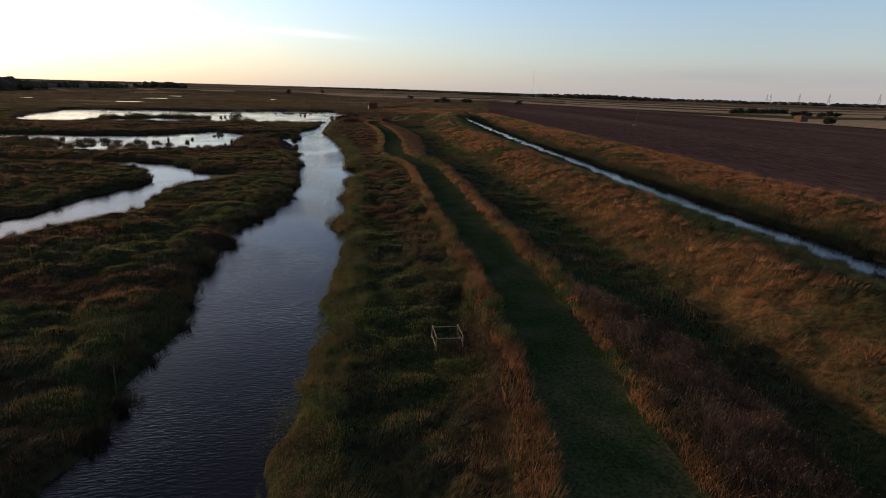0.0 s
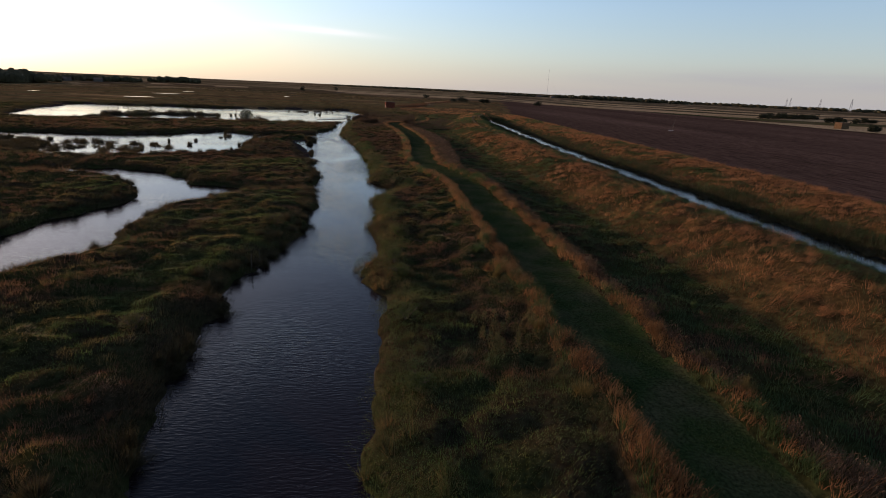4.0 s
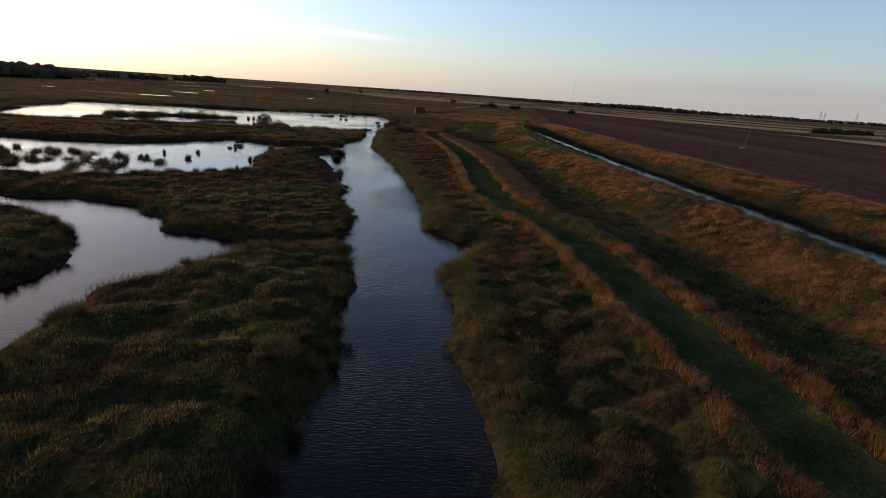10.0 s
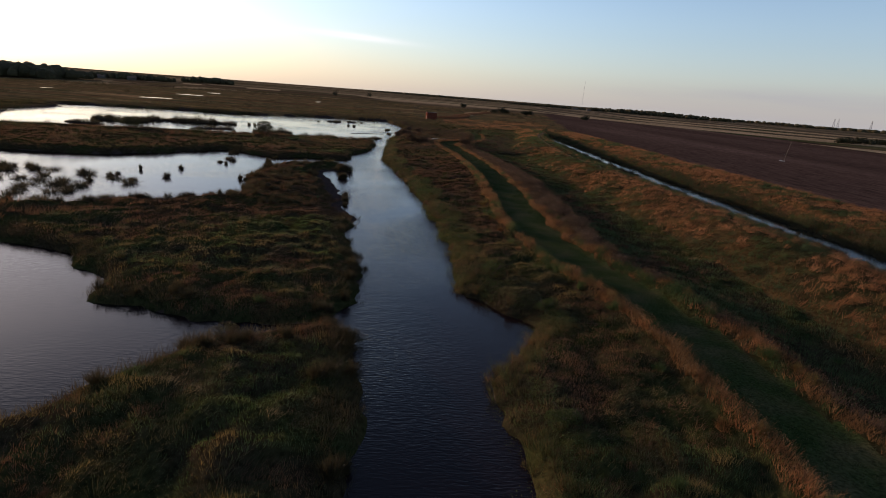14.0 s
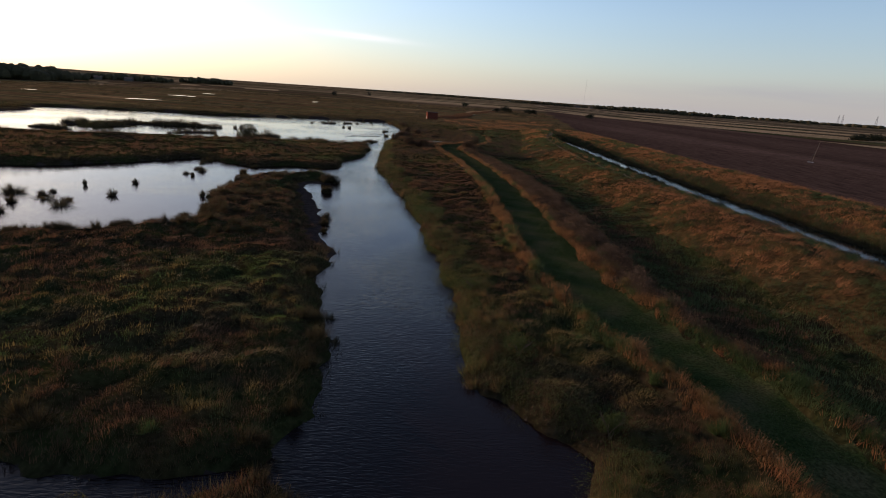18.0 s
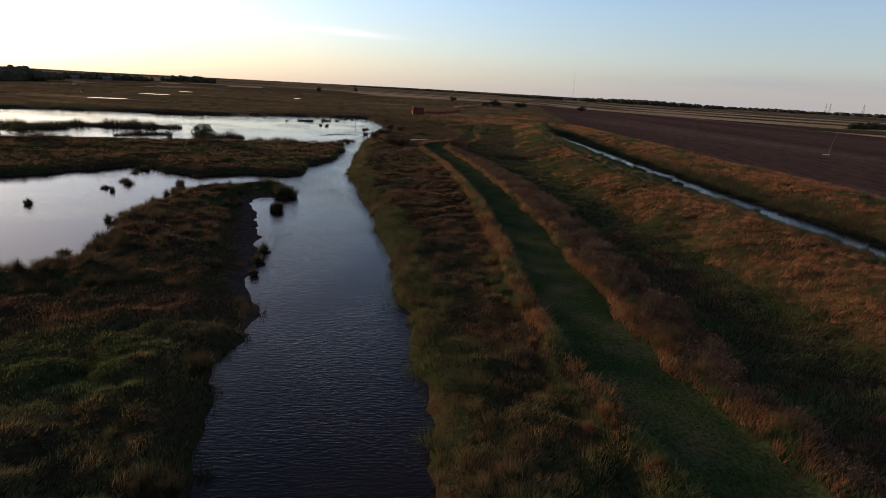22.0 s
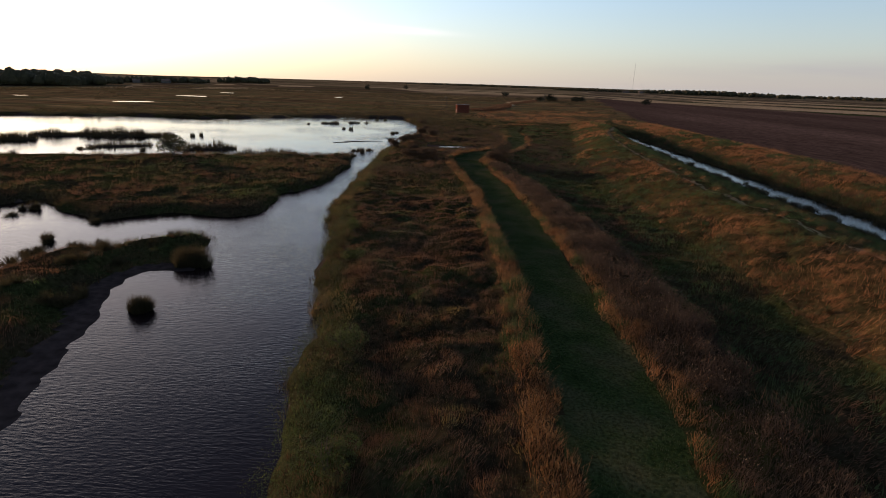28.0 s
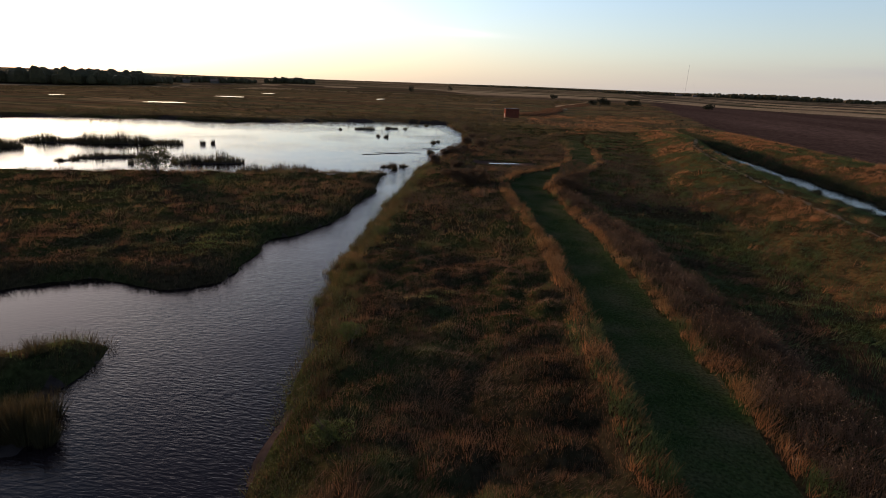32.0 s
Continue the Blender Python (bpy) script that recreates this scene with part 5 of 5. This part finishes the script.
reed_island(-110, 213, -98, 211, 3.0, 1.2, 8, "reed bed along the lake's shallow side")
reed_island(-92, 207, -80, 206, 2.2, 1.2, 9, "reed bed along the lake's shallow side")
for i, (x, y) in enumerate([(-25.8, 230.4), (-26.8, 233), (-24.9, 233.5), (-28, 232), (-24.8, 277.1), (-25.6, 274.5), (-23.4, 255), (-39.5, 283), (-42, 284), (-57, 298), (-39, 325),
                            (-36, 328), (-71, 248.5), (-69.5, 250), (-66.5, 220.6), (-78, 219.5), (-76.5, 220.5), (-40, 311), (-37.5, 222.4), (-61.8, 224.6), (-83.5, 210)]):
    clump("reed_clump", x, y, WATER, 2.0 + 0.6 * math.sin(i * 1.3), 0.95 + 0.3 * math.cos(i), 190, 400 + i, "dark tuft of reeds standing in the lake", "reed clump", "reed tufts in the lake", G_REED, 0.09, 0.7)
for i, (x, y, a, l, w) in enumerate([(-31, 251, 20, 8.5, 2.0), (-24.5, 262, 10, 5.0, 1.0), (-34.5, 247.5, 25, 5, 0.9), (-27.5, 253, 15, 6, 0.7), (-33, 223.6, 10, 9, 0.9)]):
    k = np.linspace(0, 2 * np.pi, 28, endpoint=False)
    q = 0.8 + 0.25 * np.sin(3 * k + i)
    co = [(math.cos(b) * l / 2 * f * p, math.sin(b) * w / 2 * f * p, h) for f, h in ((1, -0.06), (0.8, 0.05)) for b, p in zip(k, q)] + [(0, 0, 0.09)]
    ob = link("mud_bar", co, [(j, (j + 1) % 28, 28 + (j + 1) % 28, 28 + j) for j in range(28)] + [(28 + j, 28 + (j + 1) % 28, 56) for j in range(28)], MUD, None, "", True)
    tagged(ob, "low bare bar of wet mud just above the water", "mud bar", "mud bars")
    ob.matrix_basis = pose(x, y, WATER, 0, 0, a)

# single tall tufts of pale grass among the lower growth
rand = np.random.default_rng(9)
made = 0
while made < 60:
    y = rand.uniform(16, 200)
    x = rand.choice([rand.uniform(-4, 5), rand.uniform(-40, -15), rand.uniform(13, 26)])
    if shore(np.array([x]), np.array([y]))[0] > 1 + mud_shore(np.array([x]), np.array([y]))[0] and abs(float(path_off(np.array([x]), np.array([y]))[0])) > 3.5:
        pale = rand.random() < 0.6
        clump("grass_tussock", x, y, z_at(x, y), rand.uniform(0.5, 1.2), rand.uniform(0.4, 0.8), 330, 600 + made, "arching tussock of pale straw-coloured grass" if pale else "arching tussock of green and brown grass",
              "tussock", "grass tussocks", G_MARSH if pale else G_RANK, 0.012, 0.8)
        made += 1
# bushy tussocks on both margins of the mown path
made = 0
while made < 64:
    y = rand.uniform(84, 132) if made < 44 else rand.uniform(30, 84)
    side = rand.choice([-1, 1])
    x = float(along(PATH, y)) + side * rand.uniform(2.7, 4.6)
    tint, tone = ((G_STRAW, "olive-gold"), (G_RANK, "dull green"), (G_RUST, "rust-brown"))[made % 3]
    clump("grass_tussock", x, y, z_at(x, y) - 0.1, rand.uniform(0.9, 1.6), rand.uniform(0.75, 1.1), 620, 1200 + made, "rounded " + tone + " tussock on the mown path's margin", "tussock", "path-side tussocks", tint, 0.014, 0.8)
    made += 1
# ragged sedge on the mere's southern shore
made = 0
while made < 44:
    x, y = rand.uniform(-60, -34), rand.uniform(114, 134)
    if 0 < shore(np.array([x]), np.array([y]))[0] < 1.3:
        clump("rush_tussock", x, y, z_at(x, y), rand.uniform(0.9, 2.0), rand.uniform(0.7, 1.2), 420, 1300 + made, "dark spiky tussock of rush on the marsh edge", "tussock", "rush tussocks", G_REED, 0.022, 0.85)
        made += 1
# dark rush tussocks along the spit and the pools
made = 0
while made < 180:
    x, y = (rand.uniform(-39, -23), rand.uniform(122, 164)) if made < 70 else (rand.uniform(-48, -14), rand.uniform(30, 122)) if made < 130 else (rand.uniform(-16.5, -10.8), rand.uniform(18, 124))
    d = shore(np.array([x]), np.array([y]))[0] - mud_shore(np.array([x]), np.array([y]))[0]
    if (0.15 if made < 130 else -0.25) < d < (9 if made < 70 else 2.2 if made < 130 else 0.9):
        clump("rush_tussock", x, y, z_at(x, y), rand.uniform(0.9, 2.2), rand.uniform(0.7, 1.2), 520, 900 + made, "dark spiky tussock of rush on the marsh edge", "tussock", "rush tussocks", G_REED, 0.017, 0.85)
        made += 1
# upright willowherb by the path's fringe
stand, rand = [], np.random.default_rng(700)
for i in range(34):
    x, y = 3.4 + 1.9 * math.sin(i * 2.4) * rand.uniform(0.5, 1.2), 43.2 + 2.2 * math.cos(i * 1.7) * rand.uniform(0.4, 1.2)
    tall, n = rand.uniform(0.6, 1.15), 240
    h = rand.random(n) ** 0.7
    a, r = rand.uniform(0, 2 * np.pi, n), 0.32 * (1.05 - h) ** 0.5 * np.sqrt(rand.random(n))
    c = np.stack([x + r * np.cos(a) + 0.12 * h, y + r * np.sin(a), z_at(x, y) + h * tall], -1)
    stand.append((c[:, None, :] + rand.normal(0, 1, (n, 3, 3)) * (0.02, 0.02, 0.035)).reshape(-1, 3))
triangles("willowherb", np.concatenate(stand), G_MARSH, "upright leafy olive and straw-brown willowherb by the path", "willowherb")

# ---- made things ----
WOODEN = plain("weathered_wood", (0.06, 0.048, 0.036), 0.85, 0.2, 12.0)
PALE_WOOD = plain("pale_wood", (0.17, 0.135, 0.09), 0.8, 0.2, 10.0)
STEEL = plain("galvanised_steel", (0.12, 0.12, 0.125), 0.7, 0.3, 3.0, 0.2)
CONCRETE = plain("concrete", (0.42, 0.40, 0.36), 0.9, 0.2, 3.0)
STRAW = plain("straw", (0.11, 0.065, 0.034), 0.95, 0.1, 2.0)
DOOR_PAINT = plain("door_paint", (0.07, 0.05, 0.04), 0.6, 0.3)
ROOFING = plain("roofing_felt", (0.06, 0.05, 0.048), 0.9, 0.2)


BRICK = plain("red_brick", (0.10, 0.032, 0.02), 0.95, 0.0, 2.0)
# brick pump house
house = thing("pump_house", (-7.3, 385, z_at(-7.3, 385) - 0.1), "small flat-roofed red brick pump house on the marsh", "building", "", 12)
W, D, H, T = 5.8, 4.6, 4.0, 0.25
for p0, p1 in (((-W / 2, -D / 2), (W / 2, -D / 2)), ((-W / 2, D / 2), (W / 2, D / 2)), ((-W / 2, -D / 2 + T), (-W / 2, D / 2 - T)), ((W / 2, -D / 2 + T), (W / 2, D / 2 - T))):
    bm = bmesh.new()
    cx, cy = (p0[0] + p1[0]) / 2, (p0[1] + p1[1]) / 2
    lx, ly = (W, T) if p0[1] == p1[1] else (T, abs(p1[1] - p0[1]))
    cy += -T / 2 * np.sign(cy) if p0[1] == p1[1] else 0
    cx += -T / 2 * np.sign(cx) if p0[0] == p1[0] else 0
    bmesh.ops.create_cube(bm, size=1, matrix=Matrix.Translation((cx, cy, H / 2)) @ Matrix.Diagonal((lx, ly, H, 1)))
    part("wall", bm, BRICK, house)
bm = bmesh.new()
bmesh.ops.create_cube(bm, size=1, matrix=Matrix.Translation((0, 0, H + 0.1)) @ Matrix.Diagonal((W + 0.3, D + 0.3, 0.2, 1)))
bmesh.ops.bevel(bm, geom=bm.edges[:], offset=0.03, segments=1, affect="EDGES")
part("roof", bm, ROOFING, house, "flat dark felted roof")
bm = bmesh.new()
bmesh.ops.create_cube(bm, size=1, matrix=Matrix.Translation((-W / 2 - 0.02, 0.3, 1.05)) @ Matrix.Diagonal((0.08, 1.0, 2.1, 1)))
part("door", bm, DOOR_PAINT, house, "dark painted door")


def utility_pole(x, y, height, label):
    ob = thing("utility_pole", (x, y, z_at(x, y) - 0.2), label, "pole", "utility poles")
    part("shaft", stick(bmesh.new(), (0, 0, 0), (0, 0, height), 0.12, 0.08, 8), WOODEN, ob)
    part("crossarm", bar(bmesh.new(), (-0.9, 0.12, height - 0.5), (0.9, 0.12, height - 0.5), 0.12, 0.12), WOODEN, ob)
    for k in (-0.75, 0, 0.75):
        part("insulator", stick(bmesh.new(), (k, 0.12, height - 0.44), (k, 0.12, height - 0.2), 0.05, 0.04), CONCRETE, ob)


utility_pole(-42, 398, 9.0, "weathered wooden pole standing on the marsh")
utility_pole(-15.3, 390, 7.5, "weathered wooden pole near the brick pump house")
utility_pole(-17.2, 393, 6.5, "weathered wooden pole near the brick pump house")
utility_pole(43.5, 474, 9.5, "weathered wooden pole beside the field track")
# slim leaning pole in the ploughed field
ob = thing("field_mast", (121, 251, z_at(121, 251) - 0.05), "slim leaning pale pole with stays in the ploughed field", "pole")
part("shaft", stick(bmesh.new(), (0, 0, 0), (1.2, 0, 7.0), 0.055, 0.03, 8), PALE_WOOD, ob)
part("base", bar(bmesh.new(), (-1.6, 0, 0.1), (0.6, 0, 0.1), 0.3, 0.2), CONCRETE, ob, "pale concrete sill")
part("stay", stick(bmesh.new(), (-1.4, 0, 0.2), (0.7, 0, 4.2), 0.015, 0.015, 5), STEEL, ob)



def pylon(x, y, height, turn):
    """A lattice tower: four tapering legs, bracing, three pairs of arms."""
    ob = thing("pylon", (x, y, z_at(x, y) - 0.2), "grey steel lattice pylon on the far horizon", "pylon", "far pylons", turn)
    w = height * 0.09
    for sx in (-1, 1):
        for sy in (-1, 1):
            part("leg", bar(bmesh.new(), (sx * w, sy * w, 0), (sx * w * 0.16, sy * w * 0.16, height), 0.42, 0.42), STEEL, ob)
    for h in (0.62, 0.76, 0.9):
        part("crossarm", bar(bmesh.new(), (-height * 0.15, 0, height * h), (height * 0.15, 0, height * h), 0.38, 0.38), STEEL, ob)
    for i in range(5):
        a, b = i / 6, (i + 1) / 6
        ra, rb = w * (1 - 0.84 * a), w * (1 - 0.84 * b)
        bm = bmesh.new()
        for s in (-1, 1):
            bar(bm, (-ra, s * ra, a * height), (rb, s * rb, b * height), 0.2, 0.2)
            bar(bm, (ra, s * ra, a * height), (-rb, s * rb, b * height), 0.2, 0.2)
        part("brace", bm, STEEL, ob)


for t0, d in ((1335, 3300), (1341, 3250), (1390, 3000), (1441, 2700), (1527, 2500)):
    a = math.atan((t0 - 784) / 935.6) + radians(6.2)
    pylon(math.sin(a) * d, math.cos(a) * d, 50, 30)
# tall guyed mast
mx, my = 365 * 2.2, 1325 * 2.2
ob = thing("radio_mast", (mx, my, z_at(mx, my)), "very tall thin guyed radio mast far off", "mast")
part("shaft", stick(bmesh.new(), (0, 0, 0), (0, 0, 135), 0.4, 0.25, 6), STEEL, ob)
for i in range(3):
    a = i * 2.1
    part("guy", stick(bmesh.new(), (math.cos(a) * 60, math.sin(a) * 60, 0), (0, 0, 110), 0.03, 0.03, 4), STEEL, ob)


def bale_stack(x, y, turn, nx, nz):
    ob = thing("bale_stack", (x, y, z_at(x, y)), "tall square stack of straw bales at the stubble's edge", "bale stack", "", turn)
    me = None
    for i in range(nx):
        for k in range(nz):
            for j in range(2):
                if me is None:
                    bm = bmesh.new()
                    bmesh.ops.create_cube(bm, size=1, matrix=Matrix.Diagonal((1.18, 2.36, 0.88, 1)))
                    bmesh.ops.bevel(bm, geom=bm.edges[:], offset=0.06, segments=1, affect="EDGES")
                    b = part("bale", bm, STRAW, ob)
                    me = b.data
                else:
                    b = new("bale", me)
                    b.parent = ob
                b.location = ((i - (nx - 1) / 2) * 1.2, (j - 0.5) * 2.4, 0.45 + k * 0.9)


bale_stack(291, 352, 20, 7, 5)
# far farm buildings
FARM_WALL, FARM_ROOF = plain("farm_wall", (0.10, 0.08, 0.065), 0.9, 0.2, 1.0), plain("farm_roof", (0.13, 0.08, 0.06), 0.9, 0.2, 1.0)
for x, y, w, turn in ((-655, 1085, 18, 20), (-560, 1110, 14, 5), (-610, 1100, 12, 35), (560, 2150, 22, 0), (610, 2140, 16, 10)):
    ob = thing("farmhouse", (x, y, z_at(x, y) - 0.2), "far pale-walled farm building with a pitched roof", "building", "far farm buildings", turn)
    bm = bmesh.new()
    bmesh.ops.create_cube(bm, size=1, matrix=Matrix.Translation((0, 0, 2.2)) @ Matrix.Diagonal((w, 8, 4.4, 1)))
    part("wall", bm, FARM_WALL, ob)
    a, b = w / 2 + 0.4, 4.4
    link("roof", [(-a, -b, 4.4), (a, -b, 4.4), (a, b, 4.4), (-a, b, 4.4), (-a, 0, 7.4), (a, 0, 7.4)], [(0, 1, 5, 4), (2, 3, 4, 5), (0, 4, 3), (1, 2, 5), (3, 2, 1, 0)], FARM_ROOF, ob)

# square frame of weathered rails beside the path
RAIL_WOOD = plain("rail_wood", (0.15, 0.115, 0.07), 0.85, 0.15, 14.0)
ob = thing("footbridge_rails", (3.5, 26.3, z_at(3.5, 26.3) - 0.42), "weathered wooden footbridge rails half hidden in grass", "footbridge", "", 4)
for a in (-0.72, 0.72):
    for b in (-0.7, 0.7):
        part("post", bar(bmesh.new(), (a * 1.02, b, -0.3), (a, b, 0.98), 0.06, 0.06), RAIL_WOOD, ob)
    part("handrail", bar(bmesh.new(), (a, -0.78, 1.0), (a, 0.78, 1.02), 0.055, 0.04), RAIL_WOOD, ob, "pale weathered handrail")
    part("lower_rail", bar(bmesh.new(), (a * 1.06, -0.72, 0.5), (a * 1.06, 0.72, 0.52), 0.03, 0.06), RAIL_WOOD, ob)
for b in (-0.74, 0.74):
    part("cross_rail", bar(bmesh.new(), (-0.74, b, 0.93), (0.74, b, 0.91), 0.04, 0.05), RAIL_WOOD, ob)
for i, (x, y, h) in enumerate([(-12.4, 23.2, 1.3), (-14.2, 57, 1.1), (-14.0, 58.9, 0.9), (22.5, 73.5, 0.6)]):
    ob = thing("wooden_stake", (x, y, z_at(x, y) - 0.3), "grey weathered wooden stake leaning in the grass", "stake", "wooden stakes", 30 * i)
    part("shaft", stick(bmesh.new(), (0, 0, 0), (0.08, 0.03, h + 0.5), 0.03, 0.025, 7), WOODEN, ob)

# strips of stubble and grass beyond the ploughed land
for ring, mat, label in (([(266, 450), (271, 336), (290, 200), (470, 330), (446, 440), (328, 408)], STUBBLE, "wedge of pale stubble beyond the ploughed field"),
                         ([(288, 485), (328, 411), (446, 443), (527, 521), (398, 495), (320, 535)], PASTURE, "narrow strip of green grass between stubble fields"),
                         ([(190, 760), (227, 666), (320, 538), (398, 498), (527, 524), (683, 676), (480, 597), (390, 652), (271, 797), (173, 919)], STUBBLE, "long pale strip of stubble beyond the ploughed field"),
                         ([(300, 883), (438, 733), (534, 666), (775, 767), (971, 962), (603, 752), (499, 836), (336, 990)], STUBBLE, "long pale strip of stubble"),
                         ([(382, 1127), (581, 973), (719, 898), (1111, 1101), (1299, 1287), (813, 1015), (661, 1109), (421, 1240)], STUBBLE, "far pale strip of stubble"),
                         ([(-60, 900), (190, 930), (160, 1130), (-160, 1200)], STUBBLE, "far stubble field beyond the marsh"),
                         ([(-420, 1000), (-260, 1010), (-300, 1150), (-470, 1120)], STUBBLE, "far stubble field beyond the marsh"),
                         ([(-230, 760), (-40, 800), (-60, 840), (-260, 800)], PASTURE, "far pasture on the marsh's edge")):
    ob = link("field", [(x, y, z_at(x, y) + 0.4) for x, y in ring], [tuple(range(len(ring)))], mat)
    tagged(ob, label, "field", kind="structure")
# sandy track and reedy dyke leading north
def ribbon(name, line, width, lift, mat, label):
    co, faces = [], []
    for i, (x, y) in enumerate(line):
        a, b = line[max(i - 1, 0)], line[min(i + 1, len(line) - 1)]
        d = Vector((b[0] - a[0], b[1] - a[1])).normalized()
        for k in (-0.5, 0.5):
            px, py = x + d.y * k * width, y - d.x * k * width
            co.append((px, py, z_at(px, py) + lift))
        if i:
            faces.append((2 * i - 2, 2 * i - 1, 2 * i + 1, 2 * i))
    return tagged(link(name, co, faces, mat), label, "track", kind="structure")


TRAIL = soil("trodden_grass", [(0.1125, 0.0775, 0.045), (0.175, 0.1225, 0.07), (0.225, 0.1625, 0.09375)], 0.5, 5.0)
ribbon("trail", [(float(along(CREST, yy)) + 0.9, yy) for yy in np.arange(150, 292, 0.5)], 0.8, 0.025, TRAIL, "narrow trodden trail along the embankment's crest")
ribbon("track", [(14, 470), (22, 495), (27, 520), (25, 545), (29, 575), (40, 610), (52, 650), (66, 710), (80, 780)], 4.0, 0.3, STUBBLE, "pale sandy farm track winding past the pump house")
k = rng.random(700)
lx, ly = np.interp(k, [0, 0.35, 0.7, 1], [-3, 12, 20, 58]) + rng.normal(0, 2.5, 700), np.interp(k, [0, 0.35, 0.7, 1], [412, 440, 500, 645]) + rng.normal(0, 3, 700)
triangles("far_reeds", leaves(lx, ly, ground_height(lx, ly), 40, 1.6, rng.uniform(0.8, 1.6, 700), 0.3), G_SEDGE, "dark reeds along the dyke beyond the pump house", "reeds")

# far pools out on the marsh
for i, (x, y, a, b, turn) in enumerate(FAR_POOLS):
    k = np.linspace(0, 2 * np.pi, 36, endpoint=False)
    q = 0.85 + 0.2 * np.sin(2 * k + i) + 0.1 * np.sin(5 * k + 2 * i)
    top = max(z_at(x + math.cos(t) * a * 0.7, y + math.sin(t) * b * 0.7) for t in k) + (0.03 if i == 0 else 0.12)
    ob = link("water", [(math.cos(t) * a * p, math.sin(t) * b * p, 0) for t, p in zip(k, q)], [tuple(range(36))], POOL_M)
    ob.matrix_basis = pose(x, y, top, 0, 0, turn)
    tagged(ob, "small bright pool of standing water on the marsh", "water", kind="structure")
